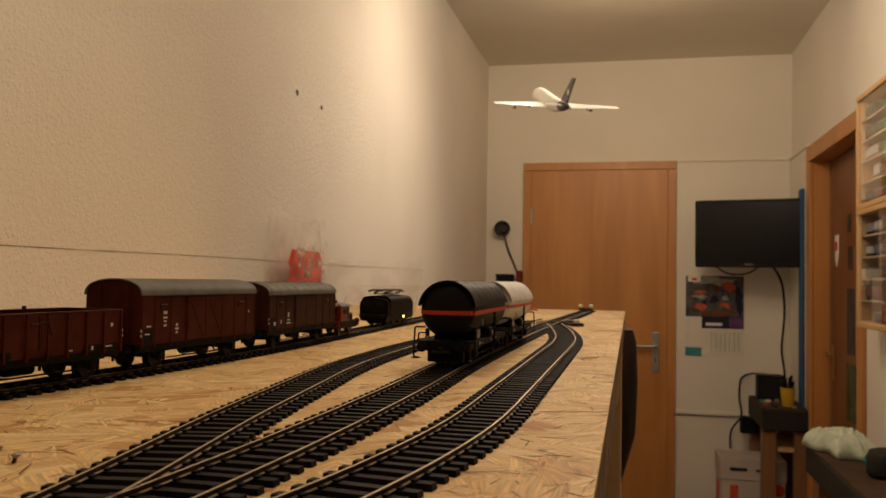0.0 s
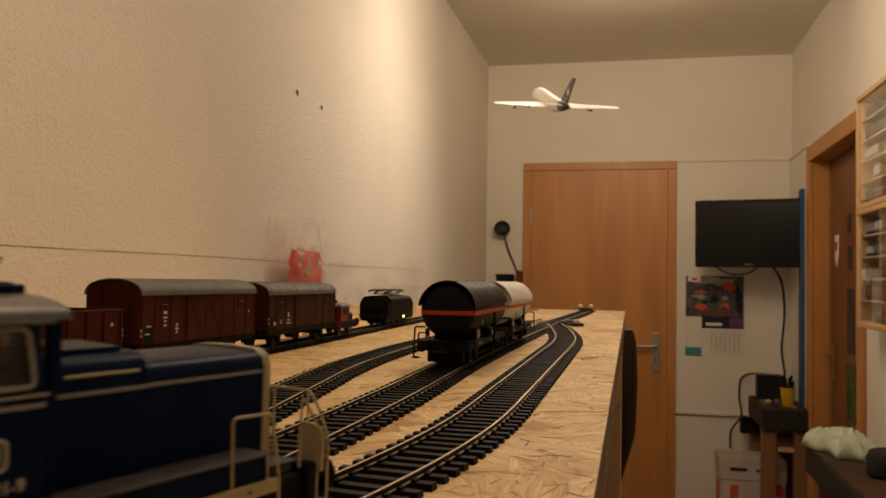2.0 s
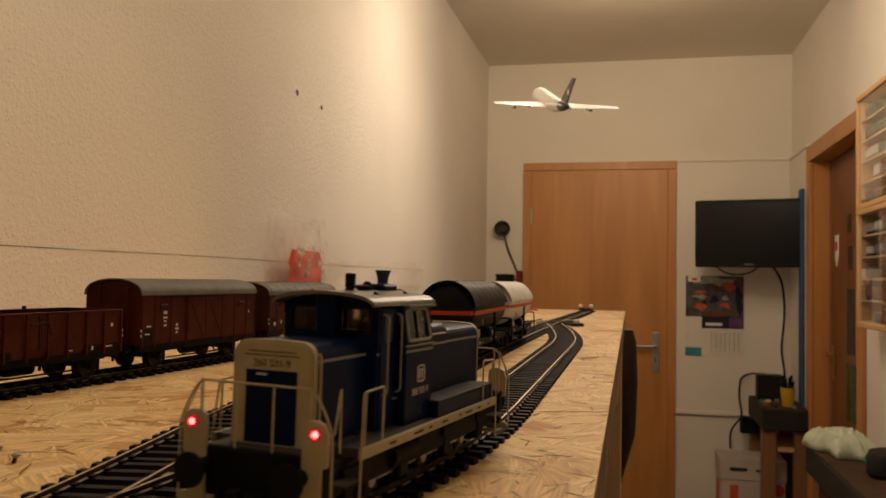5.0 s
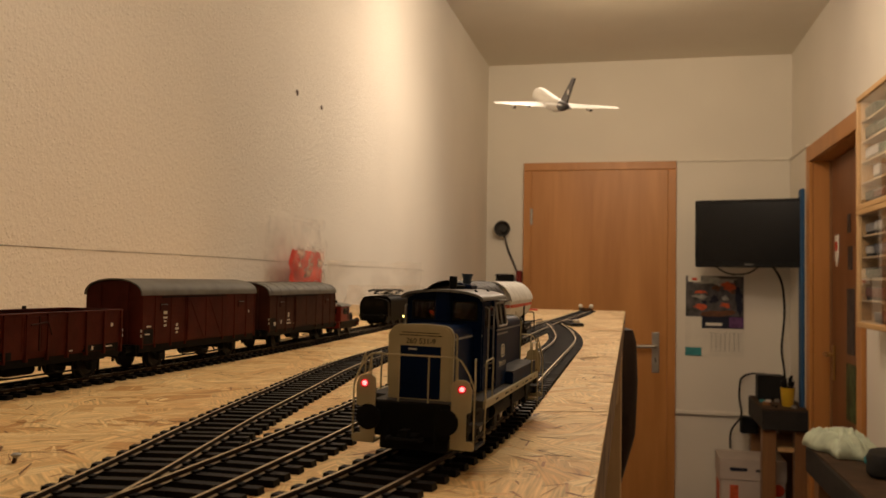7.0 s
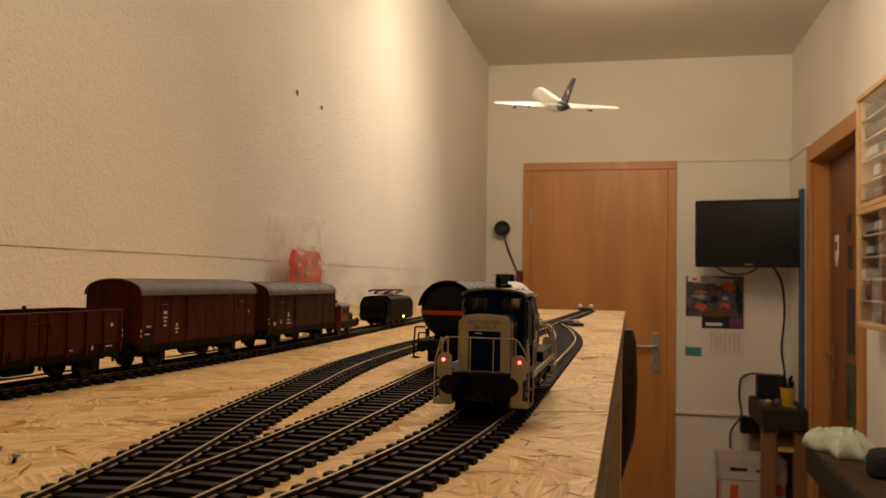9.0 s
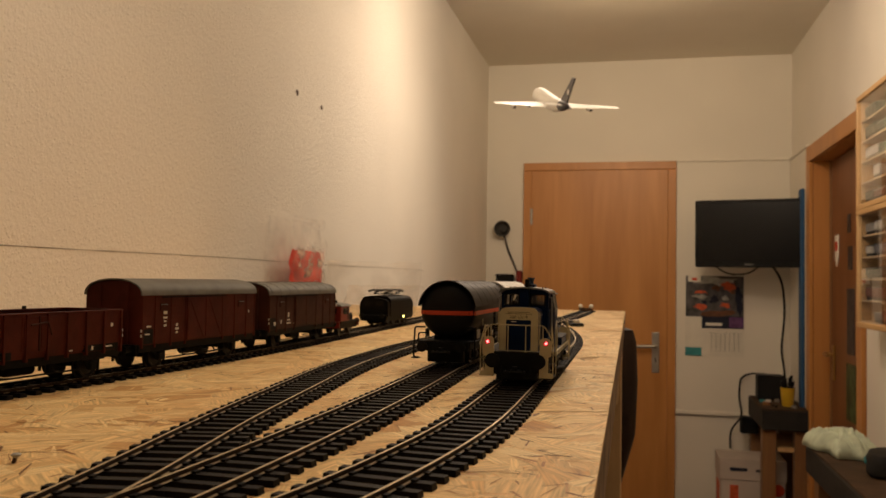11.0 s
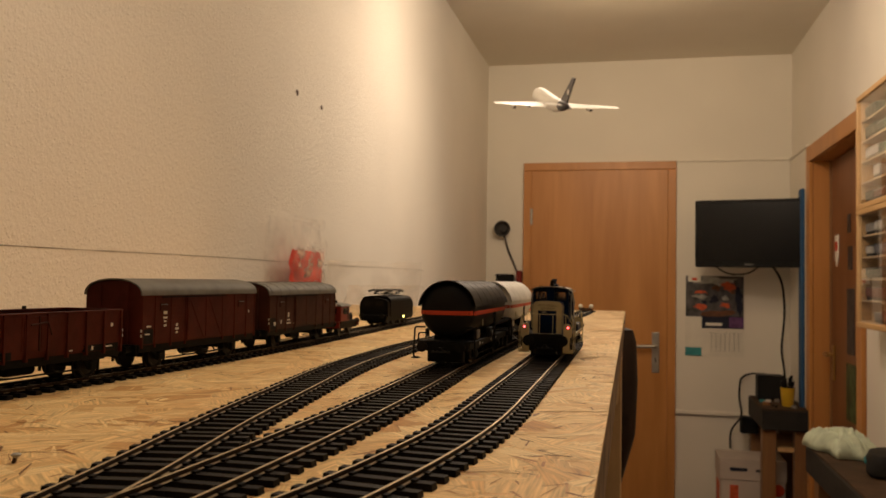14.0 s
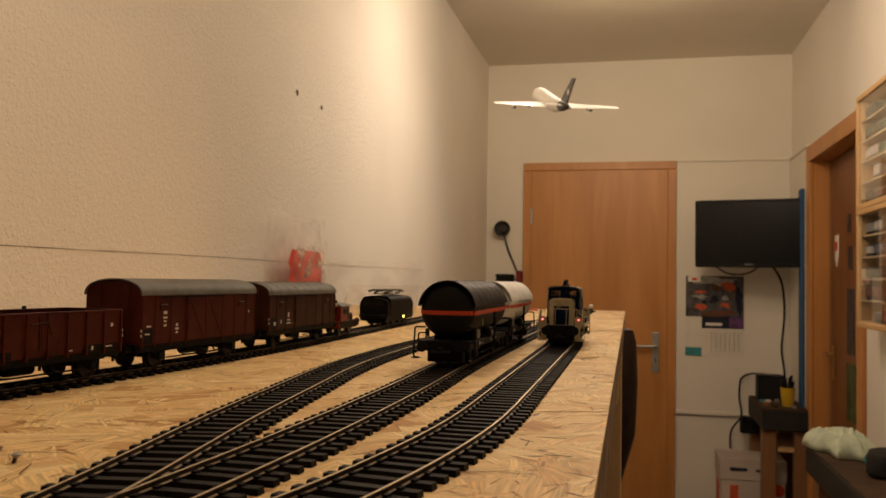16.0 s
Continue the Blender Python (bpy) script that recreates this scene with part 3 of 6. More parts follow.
        mm("maker_plate", box(B(), -3.2, -1.0, min(y1, y1 + s * 0.2), max(y1, y1 + s * 0.2), 26.6, 27.0), WHITE_INK, nose)
        lettering("260 531-9", 0.00195, pose(0, (y1 + s * 0.05) / 1000, 0.0288, 90, 0, 0 if s < 0 else 180), DARK_INK, nose)
        for x in (-9.2, 9.2):
            mm("grab_bar", wire(B(), rounded([(x * 0.96, y0, 31), (x, y0 - s * 0.0, 30.4), (x, y0, 17.5), (x * 0.96, y0, 17)], 0.4), 0.28), LOCO_CREAM, nose)
    # stripes along the hoods
    for x in (-1, 1):
        for y0, y1, w in ((-43.5, -23.1, 8.43), (4.6, 19.0, 9.63), (19.0, 43.6, 9.03)):
            mm("stripe", box(B(), x * w - 0.06, x * w + 0.06, y0, y1, 29.2, 29.75), STRIPE, lo, "pale waist stripe")
    # cab: lower walls, pillars, panes
    cab = mm("cab", box(B(), -10.8, 10.8, -23.2, 4.5, 13.9, 31.0, 0.3), LOCO_BLUE, lo, "blue driver's cab with windows all round")
    for s in (-1, 1):
        bm = box(B(), min(s * 10, s * 13.2), max(s * 10, s * 13.2), -13.8, 1.2, 13.9, 31.0, 0.35)
        mm("side_wall", bm, LOCO_BLUE, cab)
        # leaning upper side with a framed window
        def lean(y, z, off=0.0):
            return (s * (13.15 - (z - 31.6) * 0.17 + off), y, z)
        bm = B()
        outer = [(-13.7, 30.9), (1.1, 30.9), (0.7, 39.4), (-13.3, 39.4)]
        inner = [(-12.6, 31.5), (-0.2, 31.5), (-0.5, 38.5), (-12.3, 38.5)]
        for a, b in ((outer, inner),):
            for k in range(4):
                q = [a[k], a[(k + 1) % 4], b[(k + 1) % 4], b[k]]
                f0 = [bm.verts.new(lean(*p)) for p in q]
                f1 = [bm.verts.new(lean(*p, -0.8)) for p in q]
                bm.faces.new(f0)
                bm.faces.new(f1[::-1])
                for i in range(4):
                    bm.faces.new((f0[i], f0[(i + 1) % 4], f1[(i + 1) % 4], f1[i]))
        mm("window_surround", bm, LOCO_BLUE, cab)
        win = mm("window_frame", wire(B(), [lean(y, z, 0.1) for y, z in (rounded_loop([(-12.4, 31.7), (-0.4, 31.7), (-0.8, 38.4), (-12.0, 38.4)], 1.0))], 0.34), STEEL_GREY, cab, "pale grey window frame")
        mm("window_bar", wire(B(), [lean(-6.4, 31.8), lean(-6.4, 38.4)], 0.3), STEEL_GREY, win)
        bm = B()
        bm.faces.new([bm.verts.new(lean(y, z, -0.3)) for y, z in inner])
        mm("pane", bm, GLASS, win)
        mm("gutter", box(B(), min(s * 10.0, s * 13.4), max(s * 10.0, s * 13.4), -12.6, 2.0, 38.9, 39.3), LOCO_GREY, cab, "grey rain gutter")
        mm("ledge", box(B(), s * 13.3 - 0.25, s * 13.3 + 0.25, -13.9, 1.4, 30.5, 30.85), STEEL_GREY, cab)
        for y0, y1, x in ((-23.0, -13.9, 10.86), (-13.7, 1.1, 13.26)):
            mm("stripe", box(B(), s * x - 0.06, s * x + 0.06, y0, y1, 29.2, 29.75), STRIPE, cab)
        # door with its window and grab bars
        door = mm("door", box(B(), s * 10.9 - 0.25, s * 10.9 + 0.25, -22.0, -14.4, 14.2, 38.8, 0.2), LOCO_BLUE, cab)
        mm("pane", box(B(), s * 11.2 - 0.06, s * 11.2 + 0.06, -20.4, -15.8, 31.8, 37.6), GLASS_DARK, door)
        mm("handle", wire(B(), [(s * 11.1, -15.4, 20), (s * 12.0, -15.4, 20), (s * 12.0, -17.4, 20)], 0.2), LOCO_GREY, door)
        for y in (-20.8, -14.3):
            mm("grab_bar", wire(B(), rounded([(s * 10.9, y, 37.6), (s * 12.3, y, 37.2), (s * 12.3, y, 21.4), (s * 10.9, y, 21.0)], 0.6), 0.24), STRIPE, cab, "ivory grab bar")
        # badge and number on the side
        bx = s * 13.26
        badge = mm("badge", wire(B(), [(bx, y, z) for y, z in rounded_loop([(-7.4, 22.6), (-3.6, 22.6), (-3.6, 26.0), (-7.4, 26.0)], 0.8)], 0.2), WHITE_INK, cab, "plain pale emblem on the cab side")
        mm("badge_bars", box(box(B(), bx - 0.06, bx + 0.06, -6.6, -5.8, 23.2, 25.4), bx - 0.06, bx + 0.06, -5.2, -4.4, 23.2, 25.4), WHITE_INK, badge)
        lettering("260 531-9", 0.0022, pose(bx / 1000, -0.0056, 0.0205, 90, 0, 90 * s), WHITE_INK, cab)
        mm("small_print", box(box(B(), bx - 0.05, bx + 0.05, -6.6, -4.4, 16.6, 17.0), bx - 0.05, bx + 0.05, -6.8, -4.8, 15.6, 16.0), DECK_GREY, cab)
    # end walls of the cab
    for s, y in ((-1, -23.2), (1, 4.5)):
        ya, yb = min(y, y - s * 0.8), max(y, y - s * 0.8)
        bm = B()
        prism(bm, [(-10.8, 31), (10.8, 31), (10.8, 33.4), (-10.8, 33.4)], "Y", ya, yb)
        for x0, x1 in ((-11.0, -9.6), (-2.2, 2.2), (9.6, 11.0)):
            box(bm, x0, x1, ya, yb, 33.4, 39.3)
        prism(bm, [(-10.9, 38.7)] + arch(10.9, 38.9, 41.4, 10) + [(10.9, 38.7)], "Y", ya, yb)
        box(bm, -2.2, 2.2, min(y, y + s * 2.4), max(y, y + s * 2.4), 31.0, 41.6, 0.4)
        wall = mm("end_wall", bm, LOCO_BLUE, cab)
        for x in (-5.9, 5.9):
            mm("pane", box(B(), x - 3.7, x + 3.7, y - s * 0.5 - 0.05, y - s * 0.5 + 0.05, 33.4, 39.0), GLASS, wall)
            mm("window_frame", wire(B(), [(u, y + s * 0.05, z) for u, z in rounded_loop([(x - 3.5, 33.7), (x + 3.5, 33.7), (x + 3.3, 38.7), (x - 3.3, 38.7)], 0.9)], 0.28), FRAME_BLACK, wall)
            mm("wiper", wire(B(), [(x + 0.5, y + s * 0.4, 34.0), (x + 2.2, y + s * 0.4, 37.6)], 0.18), FRAME_BLACK, wall)
    for s in (-1, 1):
        for y in (-22.5, -13.6, 3.6):
            mm("pillar", box(B(), s * 10.4 - 0.6, s * 10.4 + 0.6, y - 0.6, y + 0.6, 31, 39.3), LOCO_BLUE, cab)
    # console inside
    mm("console", box(box(B(), -6, 6, -12, -6, 31, 33.2, 0.5), -8, -6, -18, -15, 31, 35, 0.5), FRAME_BLACK, cab)
    roof = mm("roof", sheet(B(), arch(11.9, 39.3, 42.1, 20, 0.8), "Y", -26.8, 5.2, 0.7), LOCO_GREY, lo, "grey curved cab roof", True)
    bm = turned(B(), [(1.6, 42.0), (1.6, 43.5), (1.2, 43.7), (1.35, 45.2), (1.9, 46.7), (1.65, 46.7), (1.05, 44.4)], (0.0, 1.2, 0), "Z", 18)
    mm("exhaust_stack", bm, STACK_BLUE, roof, "flared blue-grey exhaust stack", True)
    bm = box(B(), -2.6, 2.6, -3.4, 4.0, 41.2, 43.5, 0.5)
    box(bm, -1.4, 1.4, 4.0, 6.0, 41.4, 43.2, 0.3)
    rod(bm, (0, -6.4, 43.0), (0, -3.2, 43.0), 0.5)
    turned(bm, [(0.5, -7.4), (1.1, -7.0), (1.1, -6.4), (0.5, -6.0)], (0, 0, 43.0), "Y", 10)
    mm("exhaust_base", bm, LOCO_BLUE, roof)
    bm = rod(B(), (0, -14.9, 41.6), (0, -14.9, 43.2), 0.9, 0.9)
    rod(bm, (0, -14.9, 42.8), (0, -14.9, 45.8), 1.15, 1.15, 14)
    mm("whistle", bm, FRAME_BLACK, roof, "black rooftop cylinder", True)
    mm("vent", turned(B(), [(1.0, 41.6), (1.0, 42.4), (2.3, 42.7), (2.3, 43.1), (1.0, 43.3)], (0, -9.6, 0), "Z", 14), FRAME_BLACK, roof)
    for s in (-1, 1):
        for y in (-18, -3):
            mm("lifting_eye", wire(B(), [(s * 7.5, y - 1.0, 40.9), (s * 7.5, y, 41.9), (s * 8.3, y + 0.9, 40.9)], 0.3), FRAME_BLACK, roof)
    # ends: buffer beam, lamp posts, rails
    for s in (-1, 1):
        bm = box(B(), -14.2, 14.2, min(s * 49.5, s * 52), max(s * 49.5, s * 52), 5.0, 13.9, 0.4)
        box(bm, -9, 9, min(s * 46, s * 51), max(s * 46, s * 51), 1.6, 5.2, 0.5)
        for x in (-6, 6):
            wire(bm, [(x, s * 52, 8), (x * 1.1, s * 54, 5), (x, s * 53, 3.2)], 0.4)
        mm("buffer_beam", bm, FRAME_BLACK, lo, "black buffer beam with hoses")
        buffers(lo, s * 52, s, 10.0, 10.3, 3.2)
        coupling(lo, s * 52, s, 6.4)
        for k in (-1, 1):
            o = [(10.0, 3.0), (15.8, 3.0), (15.8, 4.5), (15.2, 5.2), (13.9, 5.2), (13.9, 12.0), (15.0, 12.4), (15.2, 17.8), (14.4, 19.6), (13.2, 20.2), (11.2, 20.2), (10.2, 19.4), (10.0, 17.6)]
            o = [(k * x, z) for x, z in o]
            bm = prism(B(), o, "Y", min(s * 51.6, s * 52.5), max(s * 51.6, s * 52.5))
            box(bm, min(k * 10.0, k * 15.8), max(k * 10.0, k * 15.8), min(s * 46, s * 52.4), max(s * 46, s * 52.4), 3.0, 3.6)
            post = mm("lamp_post", bm, LOCO_CREAM, lo, "ivory step plate with a lamp")
            bm = turned(B(), [(1.05, 0), (1.05, s * 0.9), (0.85, s * 1.0), (0.85, s * 0.5)], (k * 12.8, s * 52.5, 18.0), "Y", 18)
            ring = mm("lamp_ring", bm, LOCO_CREAM if s > 0 else RED_LAMP, post, "" if s > 0 else "glowing red lamp rim")
            mm("lens", turned(B(), [(0.62, 0), (0.55, s * 0.5), (0.3, s * 0.7)], (k * 12.8, s * 53.0, 18.0), "Y", 16), LAMP_GLASS if s > 0 else RED_CORE, ring, "" if s > 0 else "lit red tail lamp", True)
            bm = B()
            prism(bm, [(k * 15.2, 3.2), (k * 16.4, 3.2), (k * 16.4, 3.7), (k * 15.2, 3.7)], "Y", min(s * 39, s * 52), max(s * 39, s * 52))
            box(bm, min(k * 12, k * 16.2), max(k * 12, k * 16.2), min(s * 40, s * 47), max(s * 40, s * 47), 8.2, 8.7)
            mm("step", bm, DECK_GREY, lo)
        y = s * 52.3
        pts = [(15.9, y, 3.4), (15.9, y, 18.0), (14.2, y, 22.0), (11.8, y, 25.6), (-11.8, y, 25.6), (-14.2, y, 22.0), (-15.9, y, 18.0), (-15.9, y, 3.4)]
        mm("handrail", wire(B(), rounded(pts, 1.4), 0.24), LOCO_CREAM, lo, "ivory end handrail")
        for x in (-11.4, -3.9, 3.9, 11.4):
            mm("rail_post", wire(B(), [(x, y, 25.6), (x, y, 13.9)], 0.22), LOCO_CREAM, lo)
        for k in (-1, 1):
            x = k * 15.9
            a, b, c = s * 39.8, s * 38.0, s * 29.5
            mm("handrail", wire(B(), rounded([(x + k * 0.4, a, 3.6), (x + k * 0.4, a - s * 0.2, 14), (x, b, 24.0), (x, c, 24.3), (x, c + s * 0.3, 14)], 1.0), 0.24), LOCO_CREAM, lo, "ivory side handrail")
            mm("rail_post", wire(B(), [(x, b - s * 0.9, 23.8), (x, b - s * 0.6, 14)], 0.22), LOCO_CREAM, lo)
            mm("handrail", wire(B(), rounded([(x, s * 51.5, 18.0), (x * 0.93, s * 46.5, 25.6), (x * 0.93, s * 46.3, 14)], 1.0), 0.22), LOCO_CREAM, lo)
    # running gear
    for y in (-25.5, 0.5, 25.5):
        axle = mm("wheelset", wheel_bm(7.2, 7.4), WHEEL_METAL, lo, "dark spoked driving wheels", True)
        mm("wheel", wheel_bm(7.2, -7.4), WHEEL_METAL, axle, "", True)
        mm("axle", rod(B(), (-8.2, 0, 7.2), (8.2, 0, 7.2), 1.2), FRAME_BLACK, axle)
        for k in (-1, 1):
            bm = B()
            for i in range(9):
                a = i * math.tau / 9
                rod(bm, (k * 9.4, 0, 7.2), (k * 9.4, 6.0 * math.sin(a), 7.2 + 6.0 * math.cos(a)), 0.5, 0.35, 6)
            box(bm, k * 9.6 - 0.4, k * 9.6 + 0.4, -2.6, 2.6, 8.6, 12, 0.4)
            mm("spokes", bm, WHEEL_METAL, axle)
        axle.location.y = y / 1000
    for k in (-1, 1):
        bm = box(B(), k * 11.2 - 0.4, k * 11.2 + 0.4, -27, 27, 4.4, 5.8, 0.2)
        for y in (-25.5, 0.5, 13.5, 25.5):
            turned(bm, [(1.6, k * 10.8), (1.6, k * 12.0), (0.8, k * 12.3)], (0, y, 5.1), "X", 12)
        mm("coupling_rod", bm, STEEL_GREY, lo, "grey coupling rod")
        for y in (-38, -13, 12, 36):
            bm = box(B(), k * 12.6 - 0.8, k * 12.6 + 0.8, y - 2.2, y + 2.2, 3.4, 11.6, 0.4)
            box(bm, k * 13.2 - 0.5, k * 13.2 + 0.5, y - 3.6, y + 3.6, 8.0, 10.4, 0.3)
            mm("axle_guard", bm, FRAME_BLACK, lo)
        mm("air_tank", rod(B(), (k * 12.6, -20, 8.6), (k * 12.6, -7, 8.6), 2.2, seg=14), FRAME_BLACK, lo, "", True)
    # the cab end's platform is a little shorter than the bonnet end's
    for ob in lo.children_recursive:
        if abs(ob.matrix_basis.to_euler().x) > 0.5:
            if ob.location.y < -0.038:
                ob.location.y += (ob.location.y + 0.038) * -0.20
            continue
        for v in ob.data.vertices:
            y = v.co.y + ob.matrix_basis.translation.y
            if y < -0.038:
                v.co.y += (y + 0.038) * -0.20
    return resized(lo)


def rounded_loop(pts, r, n=4):
    """A closed outline with rounded corners; the first point comes again at the end."""
    p = [Vector((*q, 0)) for q in pts]
    out = []
    for i in range(len(p)):
        a, b, c = p[i - 1], p[i], p[(i + 1) % len(p)]
        u, v = b + (a - b).normalized() * r, b + (c - b).normalized() * r
        for k in range(n + 1):
            t = k / n
            q = u * (1 - t) ** 2 + b * 2 * t * (1 - t) + v * t * t
            out.append((q.x, q.y))
    return out + [out[0]]


STEEL_GREY = material("pale_grey_metal", (0.34, 0.32, 0.28), 0.4, metal=0.3, vary=0.08)
GLASS_DARK = material("dark_glass", (0.012, 0.012, 0.012), 0.08, vary=0.05)
loco = build_loco()


# ---- standing wagons ----
WAGON_RED = material("wagon_red_brown", (0.088, 0.017, 0.010), 0.55, spec=0.12, vary=0.15, scale=150, stain=0.3, stain_scale=40, bump=0.15, bump_scale=500)
WAGON_DARK = material("wagon_dark_brown", (0.058, 0.019, 0.012), 0.6, spec=0.12, vary=0.18, scale=150, stain=0.35, stain_scale=40, bump=0.15, bump_scale=500)
ROOF_GREY = material("wagon_roof_grey", (0.15, 0.14, 0.115), 0.55, vary=0.12, scale=120, stain=0.25, stain_scale=30)
TANK_BLACK = material("tank_black", (0.0095, 0.0092, 0.009), 0.45, spec=0.15, vary=0.15, scale=120, stain=0.2, stain_scale=50)
TANK_WHITE = material("tank_white", (0.88, 0.86, 0.80), 0.5, vary=0.05, scale=120, stain=0.12, stain_scale=40)
BAND_RED = material("band_orange_red", (0.62, 0.075, 0.03), 0.5, vary=0.08, scale=150)
KOEF_RED = material("shunter_red", (0.17, 0.02, 0.014), 0.45, vary=0.12, scale=150)
YELLOW_LAMP = material("yellow_lamp_glow", (0.8, 0.7, 0.2), 0.3, glow=(1.0, 0.86, 0.20, 5.0))
SILVER = material("bright_metal", (0.6, 0.58, 0.53), 0.3, metal=0.9, vary=0.06)


def underframe(w, half, wheels, z=12.0, wide=13.5):
    """Solebars, axle guards, wheelsets, brake rigging, buffers and couplings of a two-axle wagon."""
    fr = mm("underframe", box(box(B(), -wide + 1, wide - 1, -half, half, z - 2.5, z), -6, 6, -half + 6, half - 6, z - 5.0, z - 2.4), FRAME_BLACK, w, "black underframe")
    for s in (-1, 1):
        mm("solebar", box(B(), s * wide - 0.7, s * wide + 0.7, -half, half, z - 3.4, z + 0.2, 0.15), FRAME_BLACK, fr)
        mm("buffer_beam", box(B(), -wide, wide, s * half - 0.8, s * half + 0.8, z - 4.2, z + 0.3, 0.2), FRAME_BLACK, fr)
        buffers(w, s * half, s, 10.0, z - 1.8, 2.7, 7.0)
        coupling(w, s * half, s, z - 3.6)
        for y in (-half * 0.35, half * 0.2):
            mm("brake_lever", wire(B(), rounded([(s * (wide - 1), y, z - 3), (s * (wide - 0.5), y + 3, z - 7), (s * (wide - 0.5), y + 9, z - 7.4)], 1.0), 0.4), FRAME_BLACK, fr)
    mm("brake_rod", wire(B(), [(wide - 2, wheels[0] + 6, 4.4), (wide - 2, wheels[-1] - 6, 4.4)], 0.35), FRAME_BLACK, fr)
    mm("air_tank", rod(B(), (4, -4, z - 5.6), (4, 10, z - 5.6), 2.4, seg=14), FRAME_BLACK, fr, "", True)
    for y in wheels:
        ax = mm("wheelset", wheel_bm(5.6, 7.4), WHEEL_METAL, w, "dark metal wheels on an axle", True)
        mm("wheel", wheel_bm(5.6, -7.4), WHEEL_METAL, ax, "", True)
        mm("axle", rod(B(), (-8, 0, 5.6), (8, 0, 5.6), 1.0), FRAME_BLACK, ax)
        ax.location.y = y / 1000
        for s in (-1, 1):
            bm = prism(B(), [(y - 5.5, z - 3), (y - 2.2, 4.0), (y + 2.2, 4.0), (y + 5.5, z - 3)], "X", s * 11.4 - 0.35, s * 11.4 + 0.35)
            box(bm, s * 11.9 - 1.3, s * 11.9 + 1.3, y - 2.1, y + 2.1, 3.6, 7.6, 0.5)
            box(bm, s * 11.9 - 0.7, s * 11.9 + 0.7, y - 7.5, y + 7.5, 7.8, 9.2, 0.3)
            mm("axle_guard", bm, FRAME_BLACK, w)
            bm = B()
            for k in (-1, 1):
                box(bm, s * 9.8 - 0.6, s * 9.8 + 0.6, y + k * 6.4 - 0.6, y + k * 6.4 + 0.6, 2.6, 9.0, 0.2)
            mm("brake_shoe", bm, FRAME_BLACK, w)


def print_marks(parent, x, rows, mat=None):
    """Small lettering too fine to read: one bar a word."""
    for y, z, wd, h in rows:
        mm("lettering", box(B(), x - 0.05, x + 0.05, y - wd / 2, y + wd / 2, z - h / 2, z + h / 2), mat or WHITE_INK, parent)


